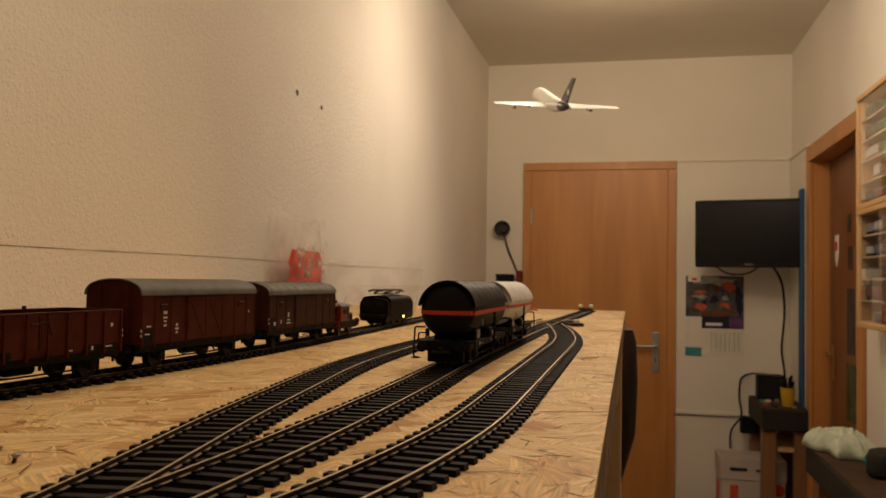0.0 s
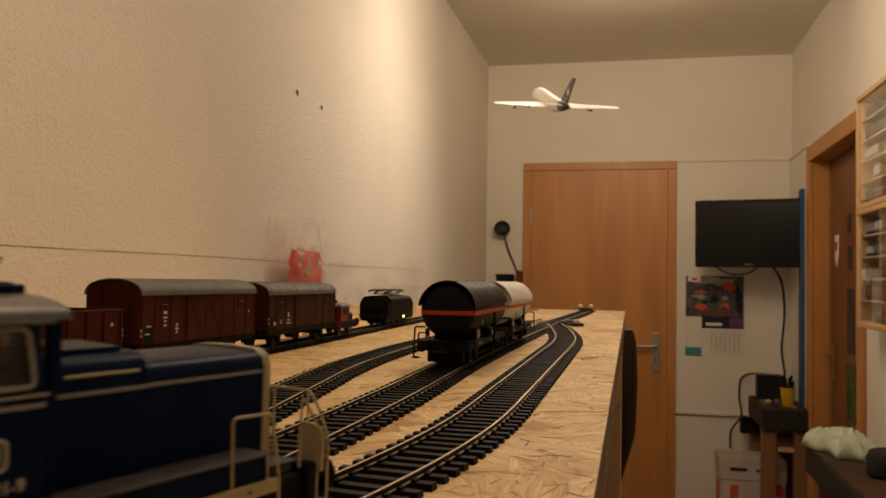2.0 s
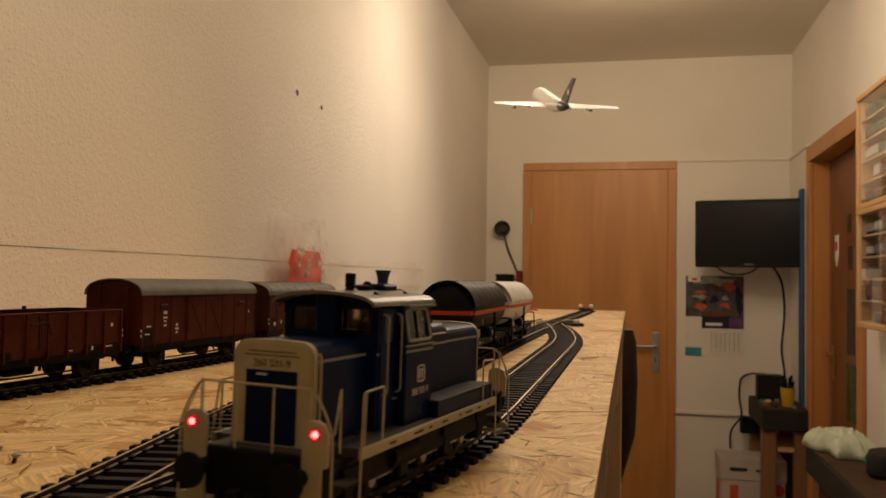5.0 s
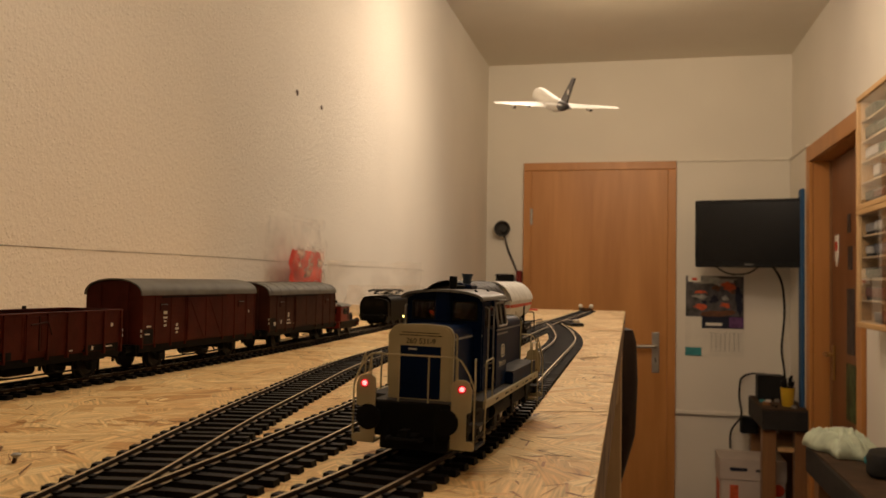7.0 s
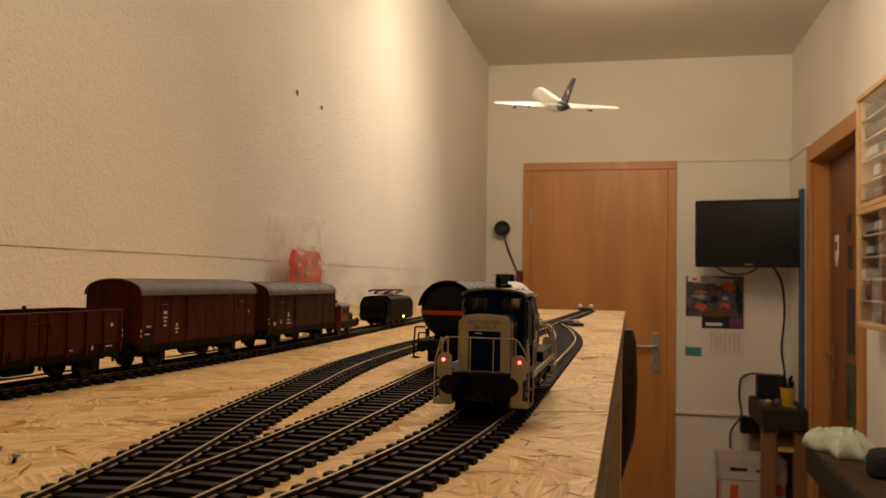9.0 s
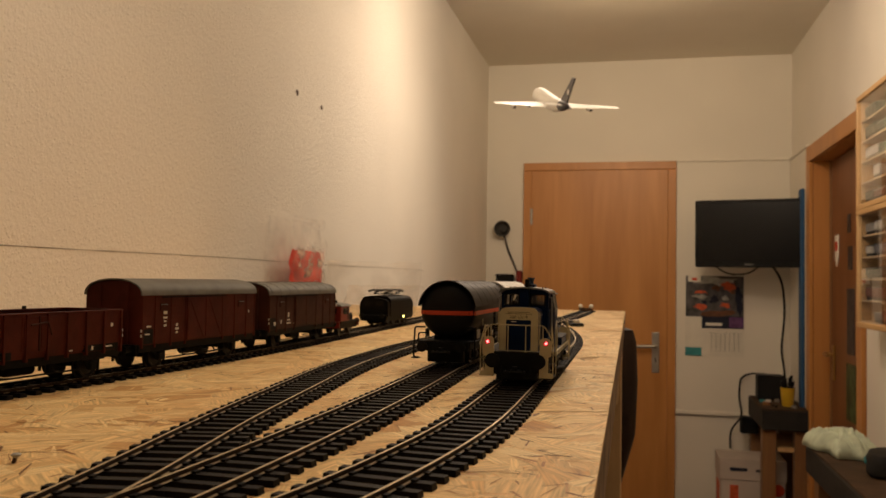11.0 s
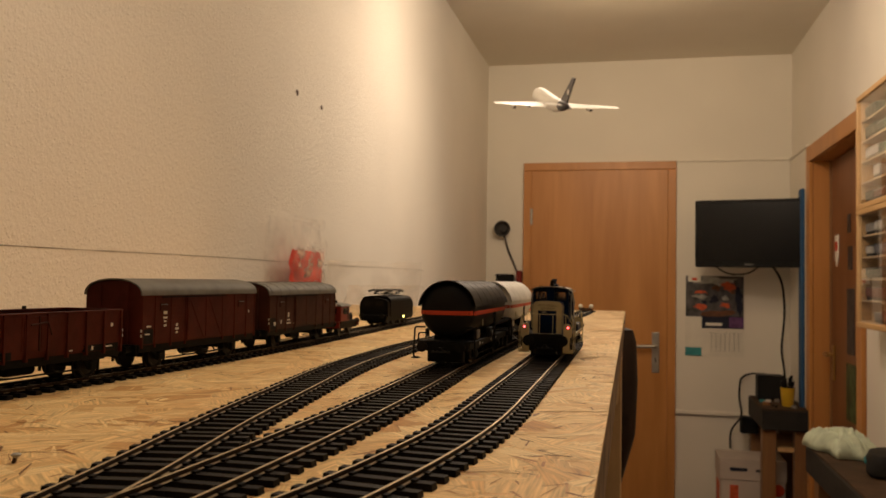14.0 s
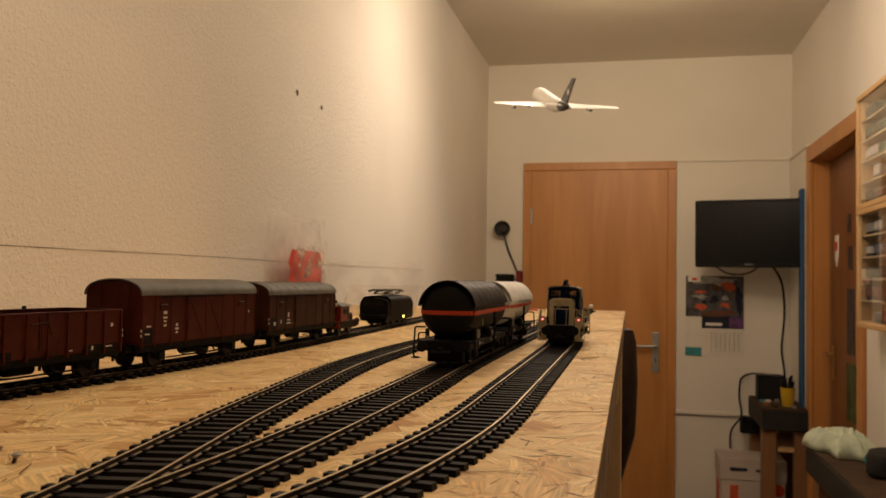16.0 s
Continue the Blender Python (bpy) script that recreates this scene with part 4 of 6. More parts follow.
def covered_wagon(m, half, paint, label, roof_top=43.2, eaves=35.4, ribs=False, marks=()):
    w = thing("covered_wagon", m, label, "goods wagon", "goods wagons on the yard track")
    wide = 15.2
    underframe(w, half, (-half * 0.63, half * 0.63))
    o = [(-wide, 12.0), (wide, 12.0)] + [(x, z) for x, z in reversed(arch(wide, eaves, roof_top - 0.9, 14, 0.8))]
    body = mm("body", prism(B(), o, "Y", -half + 0.6, half - 0.6), paint, w)
    # planks, posts and the sliding door on each side
    for s in (-1, 1):
        x = s * wide
        posts = [-half + 1.2, -half * 0.80, -half * 0.56, -half * 0.33, half * 0.33, half * 0.56, half * 0.80, half - 1.2]
        for y in posts:
            mm("post", box(B(), x - 0.45, x + 0.45, y - 0.5, y + 0.5, 10.5, eaves - 0.3, 0.12), paint, body)
        for k in range(11):
            z = 13.0 + k * (eaves - 14.0) / 10.5
            for y0, y1 in ((-half + 1.7, -half * 0.33 - 0.5), (half * 0.33 + 0.5, half - 1.7)):
                mm("plank", box(B(), x - 0.1, x + 0.14, y0, y1, z, z + (eaves - 14.0) / 10.5 - 0.16), paint, body)
        door = mm("door", box(B(), x - 0.2, x + 0.85, -half * 0.32, half * 0.32, 12.6, eaves - 1.2, 0.15), paint, body, "sliding door with diagonal braces")
        braces = [(-half * 0.30, 13.2, -half * 0.30, eaves - 1.8), (half * 0.30, 13.2, half * 0.30, eaves - 1.8), (0, 13.2, 0, eaves - 1.8)]
        if not ribs:
            braces += [(-half * 0.28, eaves - 2.2, -half * 0.04, 13.4), (half * 0.05, eaves - 2.2, half * 0.28, 13.4)]
        for y0, z0, y1, z1 in braces:
            d = Vector((0, y1 - y0, z1 - z0)).normalized()
            n = Vector((0, -d.z, d.y)) * 0.4
            q = [(y0 + n.y, z0 + n.z), (y0 - n.y, z0 - n.z), (y1 - n.y, z1 - n.z), (y1 + n.y, z1 + n.z)]
            mm("brace", prism(B(), q, "X", x + s * 0.7, x + s * 1.02), paint, door)
        bm = box(B(), x + s * 0.9 - 0.25, x + s * 0.9 + 0.25, -half * 0.72, half * 0.36, eaves - 1.3, eaves - 0.7)
        mm("door_rail", bm, FRAME_BLACK, body)
        for y in (-half * 0.68, half * 0.68):
            vent = mm("vent", box(B(), x - 0.1, x + s * 0.45, y - 3.0, y + 3.0, eaves - 7.5, eaves - 4.0), WAGON_DARK, body, "louvred vent")
            for k in range(4):
                mm("slat", box(B(), x + s * 0.45 - 0.2, x + s * 0.45 + 0.25, y - 2.8, y + 2.8, eaves - 7.2 + k * 0.8, eaves - 6.8 + k * 0.8), LOCO_GREY if k == 3 else paint, vent)
        mm("black_panel", box(B(), x - 0.1, x + s * 0.2, -half + 1.6, -half * 0.83, 12.4, 19.5), FRAME_BLACK, body, "black data panel")
        print_marks(body, x + s * 0.3, marks)
        mm("step", box(B(), x - 1.2, x + 1.0, -3, 3, 6.2, 6.7), FRAME_BLACK, w)
    for s in (-1, 1):
        for x in (-7.5, 7.5):
            mm("post", box(B(), x - 0.5, x + 0.5, min(s * (half - 0.7), s * (half + 0.3)), max(s * (half - 0.7), s * (half + 0.3)), 12.5, eaves + 4.5), paint, body)
        mm("tail_mark", box(box(B(), s * wide - 0.3, s * wide + 0.3, -half + 0.1, -half + 1.0, 18.2, 19.4), s * wide - 0.3, s * wide + 0.3, -half + 0.1, -half + 1.0, 15.8, 17.0), WHITE_INK, body)
    roof = mm("roof", sheet(B(), arch(wide + 0.7, eaves - 0.1, roof_top, 18, 0.8), "Y", -half - 0.6, half + 0.6, 0.6), ROOF_GREY, w, "grey barrel roof", True)
    if ribs:
        for k in range(9):
            y = -half + 4 + k * (2 * half - 8) / 8
            mm("roof_seam", sheet(B(), [(x * 1.004, z + 0.22) for x, z in arch(wide + 0.7, eaves - 0.1, roof_top, 14, 0.8)], "Y", y - 0.35, y + 0.35, 0.4), ROOF_GREY, roof)
    return resized(w)


def open_wagon(m, half, label):
    w = thing("open_wagon", m, label, "goods wagon", "goods wagons on the yard track")
    underframe(w, half, (-half * 0.60, half * 0.72))
    wide, top = 15.2, 29.4
    body = mm("body", box(B(), -wide, wide, -half, half, 11.8, 13.2), WAGON_RED, w, "red-brown open box body")
    for s in (-1, 1):
        mm("side_wall", box(B(), s * wide - 0.5, s * wide + 0.5, -half, half, 13.2, top - 0.4), WAGON_RED, body)
        mm("end_wall", box(B(), -wide + 0.5, wide - 0.5, s * half - 0.5, s * half + 0.5, 13.2, top - 0.4), WAGON_RED, body)
    mm("load_floor", box(B(), -wide + 0.6, wide - 0.6, -half + 0.6, half - 0.6, 13.25, 14.2), FRAME_BLACK, body)
    bm = B()
    for s in (-1, 1):
        box(bm, s * wide - 0.9, s * wide + 0.9, -half - 0.4, half + 0.4, top - 0.6, top + 0.1, 0.15)
        box(bm, -wide, wide, s * half - 0.8, s * half + 0.8, top - 0.6, top + 0.1, 0.15)
    mm("top_rim", bm, WAGON_RED, body)
    for s in (-1, 1):
        x = s * wide
        n = 9
        for k in range(n + 1):
            y = -half + 1 + k * (2 * half - 2) / n
            mm("post", box(B(), x - 0.4, x + s * 1.0 + 0.3, y - 0.55, y + 0.55, 10.6, top - 0.5, 0.12), WAGON_RED, body)
        for y0 in (half * 0.02,):
            door = mm("door", box(B(), x - 0.2, x + 0.7, y0 - 9.0, y0 + 9.0, 14.5, top - 1.4, 0.15), WAGON_RED, body, "double side door with a locking bar")
            bm = box(B(), x + s * 0.9 - 0.2, x + s * 0.9 + 0.2, y0 - 0.3, y0 + 0.3, 14.5, top - 1.4)
            wire(bm, rounded([(x + s * 1.2, y0 - 5, top - 4.6), (x + s * 1.4, y0 + 4, top - 3.8), (x + s * 1.4, y0 + 6.2, top - 9)], 0.8), 0.35)
            mm("locking_bar", bm, WAGON_DARK, door)
            for k in (-1, 1):
                mm("panel", box(B(), x + s * 0.55 - 0.15, x + s * 0.55 + 0.35, y0 + k * 4.5 - 3.4, y0 + k * 4.5 + 3.4, 15.6, top - 2.6), WAGON_RED, door)
        mm("black_panel", box(B(), x - 0.1, x + s * 0.65, half * 0.52, half * 0.95, 12.0, 14.8), FRAME_BLACK, body)
        mm("black_panel", box(B(), x - 0.1, x + s * 0.65, -half * 0.6, -half * 0.25, 12.0, 15.0), FRAME_BLACK, body)
        print_marks(body, x + s * 0.75, ((half * 0.82, 13.6, 5, 0.6), (half * 0.36, 13.2, 3.0, 0.5), (-half * 0.42, 13.6, 6, 0.6), (half * 0.86, 22.8, 1.5, 1.6), (half * 0.62, 13.4, 1.2, 1.6)))
        mm("tail_mark", box(box(B(), x + s * 0.8 - 0.1, x + s * 0.8 + 0.5, half - 0.9, half - 0.2, 19.4, 20.6), x + s * 0.8 - 0.1, x + s * 0.8 + 0.5, half - 0.9, half - 0.2, 17.2, 18.4), WHITE_INK, body)
    for y in (half * 0.52, -half * 0.2):
        mm("hook", box(B(), -wide - 0.5, -wide + 0.4, y - 1.2, y + 1.0, top, top + 1.4, 0.3), FRAME_BLACK, body)
    return resized(w)


def tank_wagon(m, half, paint, roof_paint, label):
    w = thing("tank_wagon", m, label, "tank wagon", "tank wagons coupled together")
    underframe(w, half, (-half * 0.62, half * 0.62), 12.5, 13.0)
    r, zc = 14.7, 29.0
    rows = [(3.0, -half + 4.0), (8.0, -half + 4.5), (11.9, -half + 5.8), (13.9, -half + 7.6), (r, -half + 9.6), (r, half - 9.6), (13.9, half - 7.6), (11.9, half - 5.8), (8.0, half - 4.5), (3.0, half - 4.0)]
    tank = mm("tank", turned(B(), rows, (0, 0, zc), "Y", 40), paint, w, "round tank barrel", True)
    # coloured band round the barrel and its ends
    band = B()
    for s in (-1, 1):
        outl = [(r * math.cos(a), zc + r * math.sin(a)) for a in np.linspace(radians(-10), radians(-1), 5)]
        sheet(band, [(s * x * 1.004, z) for x, z in outl], "Y", -half + 9.6, half - 9.6, -0.06 * s)
    for e in (-1, 1):
        prev = None
        for k in range(25):
            x = -r * 1.003 + 2 * r * 1.003 * k / 24
            col = []
            for z in (zc - 2.4, zc - 1.2, zc - 0.2):
                rho = min(math.hypot(x, z - zc), r)
                y = np.interp(rho, [q[0] for q in rows[:5]], [q[1] for q in rows[:5]])
                col.append(band.verts.new((x, -e * (y - 0.12), z)))
            if prev:
                for i in range(2):
                    band.faces.new((prev[i], col[i], col[i + 1], prev[i + 1]))
            prev = col
    mm("band", band, BAND_RED, tank, "orange-red band", True)
    # sun shade over the upper half
    out = [((r + 0.9) * math.cos(a), zc + (r + 0.9) * math.sin(a)) for a in np.linspace(radians(172), radians(8), 28)]
    shade = mm("sun_shade", sheet(B(), out, "Y", -half + 5.0, half - 5.0, 0.5), roof_paint, w, "curved sheet sun shade", True)
    for k in range(7):
        y = -half + 7 + k * (2 * half - 14) / 6
        mm("seam", sheet(B(), [(x * 1.006, zc + (z - zc) * 1.006) for x, z in out], "Y", y - 0.25, y + 0.25, 0.3), roof_paint, shade)
    for s in (-1, 1):
        mm("brake_gear", box(B(), -9.5, 9.5, min(s * (half - 9), s * (half - 3)), max(s * (half - 9), s * (half - 3)), 2.2, 10.2, 0.6), FRAME_BLACK, w)
    for y in (-half * 0.5, half * 0.5):
        bm = prism(B(), [(-12, 12.4), (12, 12.4), (11, 19.5), (6, 16.6), (0, 15.8), (-6, 16.6), (-11, 19.5)], "Y", y - 2.2, y + 2.2)
        mm("saddle", bm, FRAME_BLACK, w)
    # end platform with rails, valves and ladders
    for s in (-1, 1):
        mm("platform", box(B(), -15.5, 15.5, min(s * (half - 8), s * half), max(s * (half - 8), s * half), 12.6, 13.3), FRAME_BLACK, w)
        y = s * (half - 0.6)
        mm("end_rail", wire(B(), rounded([(-10, y, 20.4), (-15.6, y, 20.4), (-16.0, y, 13), (-16.2, y, 4.8), (-13.4, y, 4.6)], 1.2), 0.45), FRAME_BLACK, w)
        mm("end_rail", wire(B(), rounded([(-8.6, y, 17.4), (-13.6, y, 17.4), (-13.9, y, 13)], 1.0), 0.4), FRAME_BLACK, w)
        mm("end_rail", wire(B(), rounded([(10, y, 20.4), (15.6, y, 20.4), (16.0, y, 13), (16.2, y, 4.8), (13.4, y, 4.6)], 1.2), 0.45), FRAME_BLACK, w)
        mm("step", box(B(), -17.2, -13.0, y - 1.4, y + 1.4, 4.2, 4.7), FRAME_BLACK, w)
        x = s * 13.6
        valve = mm("valve_box", box(B(), x - 1.2, x + 1.2, -8, 2, 12.5, 18.2, 0.4), FRAME_BLACK, w)
        for k in range(3):
            mm("valve_wheel", turned(B(), [(0.5, 0), (1.6, s * 0.3), (1.6, s * 0.7), (0.5, s * 0.9)], (x + s * 1.2, -6.0 + 3 * k, 15.0), "X", 12), SILVER if k == 1 else FRAME_BLACK, valve)
        lad = mm("ladder", wire(wire(B(), [(x + s * 0.8, 9.0, 5), (x + s * 0.8, 9.0, 27)], 0.4), [(x + s * 0.8, 13.0, 5), (x + s * 0.8, 13.0, 27)], 0.4), FRAME_BLACK, w)
        for k in range(6):
            mm("rung", wire(B(), [(x + s * 0.8, 9, 7 + k * 3.4), (x + s * 0.8, 13, 7 + k * 3.4)], 0.35), FRAME_BLACK, lad)
        print_marks(w, s * 13.9, ((-half * 0.55, 11.0, 3, 1.6), (-half * 0.42, 10.6, 2.4, 0.7), (half * 0.3, 11.0, 4, 0.7), (half * 0.05, 10.8, 2.6, 0.9)))
        mm("data_plate", box(B(), s * 14.0 - 0.2, s * 14.0 + 0.2, -half * 0.72, -half * 0.58, 14.0, 18.6), LOCO_GREY, w)
        mm("grab_bar", wire(B(), [(s * 13.6, -half * 0.40, 23.5), (s * 13.2, -half * 0.36, 20.0)], 0.3), WHITE_INK, w)
    return resized(w)


def on_track(x, y, turn=0):
    return pose(x * K, y * K, ZR, 0, 0, turn)


marks = ((-41, 26.8, 3.4, 1.6), (-41, 24.4, 3.6, 1.0), (-41, 22.6, 2.4, 0.9), (-41, 20.6, 2.6, 1.0), (-56, 20.6, 4, 0.8), (-29.5, 20.5, 2.2, 1.4), (-29.5, 18.6, 3.4, 1.1), (-29.5, 16.8, 2.2, 1.0), (12, 17.6, 6, 1.6), (53, 25.0, 1.4, 1.4), (-57, 17.0, 4.4, 0.7))
covered_wagon(on_track(-0.2343, 0.4087, -3.0), 55.0, WAGON_RED, "red-brown covered goods wagon with a grey barrel roof", marks=[(y * 0.88, z, w * 0.88, h) for y, z, w, h in marks])
marks2 = ((-30, 20.8, 2.6, 3.0), (-30, 17.4, 5, 0.9), (-30, 15.4, 7, 1.0), (-52, 15.8, 3, 2.4), (-42, 16.6, 1.6, 2.4), (20, 14.8, 1.4, 1.4), (20, 12.6, 1.6, 1.2), (-18, 14.6, 6, 0.8))
covered_wagon(on_track(-0.2326, 0.5448, 0.3), 60.9, WAGON_DARK, "dark brown weathered covered goods wagon with a seamed roof", roof_top=41.8, eaves=33.8, ribs=True, marks=marks2)
open_wagon(on_track(-0.2416, 0.2886, -3.5), 51.7, "red-brown open goods wagon with side doors, empty")
tank_wagon(on_track(-0.0930, 0.4860, -0.3), 61.0, TANK_BLACK, TANK_BLACK, "black tank wagon with an orange-red band")
tank_wagon(on_track(-0.0918, 0.6180, -0.8), 61.0, TANK_WHITE, TANK_WHITE, "white tank wagon with an orange-red band")


def small_shunter(m):
    w = thing("small_shunter", m, "small red shunting model locomotive with a low bonnet", "locomotive")
    mm("frame", box(box(B(), -12, 12, -27, 27, 5, 10, 0.4), -14, 14, -24, 24, 9.5, 11.0), FRAME_BLACK, w)
    cab = mm("cab", box(B(), -14, 14, -25, -2, 11, 23.0, 0.5), KOEF_RED, w, "red cab")
    for s in (-1, 1):
        mm("pane", box(B(), s * 14 - 0.1, s * 14 + 0.1, -19, -8, 16.5, 21.5), GLASS_DARK, cab)
        mm("pane", box(B(), s * 6.5 - 4, s * 6.5 + 4, -25.15, -24.9, 16.5, 21.5), GLASS_DARK, cab)
        mm("door_line", box(B(), s * 14.05 - 0.06, s * 14.05 + 0.06, -7.2, -3.4, 12, 22), WAGON_DARK, cab)
    mm("roof", sheet(B(), arch(15.0, 22.8, 25.4, 12, 0.8), "Y", -27, -0.5, 0.6), ROOF_GREY, w, "grey cab roof", True)
    mm("whistle", rod(B(), (4, -6, 25), (4, -6, 27.4), 0.9), FRAME_BLACK, w)
    mm("bonnet", prism(B(), hood_outline(9.5, 10.5, 16.5, 2.0), "Y", -2.2, 22), FRAME_BLACK, w, "black bonnet", True)
    mm("radiator", box(B(), -9, 9, 21.8, 23, 10.5, 16.6, 0.4), KOEF_RED, w)
    for s in (-1, 1):
        mm("beam", box(B(), -13.5, 13.5, s * 26.5 - 0.8, s * 26.5 + 0.8, 6, 11, 0.2), KOEF_RED, w)
        buffers(w, s * 27, s, 10, 9.4, 2.6, 6)
    for y in (-14, 14):
        for k in (-1, 1):
            q = mm("wheel", wheel_bm(5.0, k * 7.4), WHEEL_METAL, w, "", True)
            q.location.y = y / 1000
    return resized(w)


small_shunter(on_track(-0.2354, 0.6514, 2.0))


ENGINE_BLACK = material("engine_black", (0.0045, 0.0045, 0.0045), 0.5, spec=0.06, vary=0.2, scale=150)


def electric_loco(m):
    w = thing("electric_locomotive", m, "black electric model locomotive with folded pantographs", "locomotive")
    half = 47
    mm("frame", box(box(B(), -13, 13, -half, half, 4.5, 10, 0.5), -9, 9, -half + 8, half - 8, 2.2, 5, 0.5), ENGINE_BLACK, w)
    body = mm("body", prism(B(), hood_outline(15.0, 8.5, 28.0, 5.0, 1.0), "Y", -half + 9, half - 9), ENGINE_BLACK, w, "black rounded body", True)
    for s in (-1, 1):
        bm = prism(B(), hood_outline(14.4, 8.5, 26.0, 6.0, 0.8), "Y", min(s * (half - 9.2), s * (half - 2)), max(s * (half - 9.2), s * (half - 2)))
        mm("end_hood", bm, ENGINE_BLACK, w, "", True)
        for x in (-6, 6):
            mm("pane", box(B(), x - 4, x + 4, s * (half - 1.95) - 0.1, s * (half - 1.95) + 0.1, 19, 24.0), GLASS_DARK, body)
        buffers(w, s * (half - 1), s, 10, 9.5, 2.6, 6)
        mm("beam", box(B(), -13.5, 13.5, s * (half - 1.5) - 1, s * (half - 1.5) + 1, 6, 10.6, 0.3), ENGINE_BLACK, w)
        pan = mm("pantograph", box(B(), -5, 5, s * 20 - 9, s * 20 + 9, 30.0, 30.8), ENGINE_BLACK, w, "folded pantograph")
        for k in (-1, 1):
            mm("arm", wire(B(), [(k * 5, s * 20 - 8, 31), (k * 6, s * 20 + 9, 33.0), (k * 7, s * 20 - 6, 34.0)], 0.9), ENGINE_BLACK, pan)
        for dy in (-7, -4):
            mm("contact_strip", wire(B(), rounded([(-12, s * 20 + dy, 32.6), (-9, s * 20 + dy, 34.2), (9, s * 20 + dy, 34.2), (12, s * 20 + dy, 32.6)], 2), 1.0), LOCO_GREY if dy < -5 else ENGINE_BLACK, pan)
    mm("roof_gear", box(box(B(), -4, 4, -6, 6, 29.5, 33, 0.6), -7, 7, -3, 3, 29.5, 31.5, 0.4), SILVER, w, "pale roof equipment")
    mm("marker_lamp", turned(B(), [(1.6, 0), (1.5, 0.6), (0.7, 1.0)], (14.2, 8, 7.6), "X", 14), YELLOW_LAMP, w, "lit yellow lamp", True)
    mm("marker_lamp_base", box(B(), 12, 14.4, 6, 10, 5.6, 9.6, 0.3), ENGINE_BLACK, w)
    for y in (-28, -12, 12, 28):
        for k in (-1, 1):
            q = mm("wheel", wheel_bm(6.0, k * 7.4), WHEEL_METAL, w, "", True)
            q.location.y = y / 1000
    return resized(w)


electric_loco(on_track(-0.2412, 0.8280, -1.0))


def buffer_stop(m):
    w = thing("buffer_stop", m, "track buffer stop with two white round lamps", "buffer stop")
    mm("frame", box(box(B(), -11, 11, -2, 2, 2, 5, 0.4), -11, 11, -1.2, 1.2, 5, 7, 0.3), BROWN_METAL, w)
    for s in (-1, 1):
        mm("strut", wire(B(), [(s * 8.5, -1, 6.4), (s * 8.5, 16, 0.4)], 0.8), BROWN_METAL, w)
        mm("post", box(B(), s * 8.5 - 1, s * 8.5 + 1, -1.2, 1.2, -0.2, 7, 0.2), BROWN_METAL, w)
        bm = bmesh.new()
        bmesh.ops.create_uvsphere(bm, u_segments=16, v_segments=10, radius=3.6, matrix=Matrix.Translation((s * 8.5, -1.5, 9.6)))
        mm("lamp_ball", bm, TANK_WHITE, w, "white round lamp", True)
    return resized(w)


BROWN_METAL = material("brown_metal", (0.08, 0.045, 0.03), 0.6, vary=0.2)
buffer_stop(pose(-0.0700 * K, 1.395 * K, ZB, 0, 0, -4))
w = thing("point_motor", pose(-0.064, 0.985, ZB, 0, 0, 14), "small black point motor lying beside the track", "point motor")
part("casing", box(box(B(), -0.007, 0.007, -0.03, 0.03, 0, 0.004, 0.0008), -0.005, 0.005, -0.012, 0.02, 0.004, 0.006, 0.0006), BLACK, w)
part("lever", box(box(B(), -0.0035, 0.0035, -0.026, -0.018, 0.004, 0.0075, 0.0005), -0.001, 0.001, -0.03, -0.02, 0.006, 0.0085), SILVER, w)

# a drum-shaped black wagon end stands farther back on the board, and a screw lies near the camera
w = thing("black_wagon", on_track(-0.3235, 0.3330), "black round-ended tank wagon on the board", "tank wagon")
mm("tank", turned(B(), [(4, -40), (11, -38.5), (13.5, -36), (14, -32), (14, 28), (13.5, 32), (11, 34.5), (4, 36)], (0, 0, 23.0), "Y", 28), TANK_BLACK, w, "", True)
mm("frame", box(box(B(), -12, 12, -42, 38, 8, 12, 0.4), -9, 9, -36, 32, -5, 9, 0.5), FRAME_BLACK, w)
for y in (-24, 20):
    for k in (-1, 1):
        q = mm("wheel", wheel_bm(5.6, k * 7.4), WHEEL_METAL, w, "", True)
        q.location.y = y / 1000
resized(w)
w = thing("screw", pose(-0.1558, 0.1918, ZB, 0, 0, 30), "small dark screw standing half driven into the board", "screw")
mm("shank", rod(B(), (-0.5, 0, 0), (0.1, 0, 2.2), 0.55, 0.6, 10), BROWN_METAL, w, "", True)
# the pale grey of the head stands in for a highlight
mm("head", turned(B(), [(0.5, 1.6), (1.25, 2.3), (1.3, 2.6), (0.8, 2.9), (0.4, 2.7)], (0.1, 0, 0), "Z", 14), STEEL_GREY, w, "head with its highlight put into a pale colour", True)


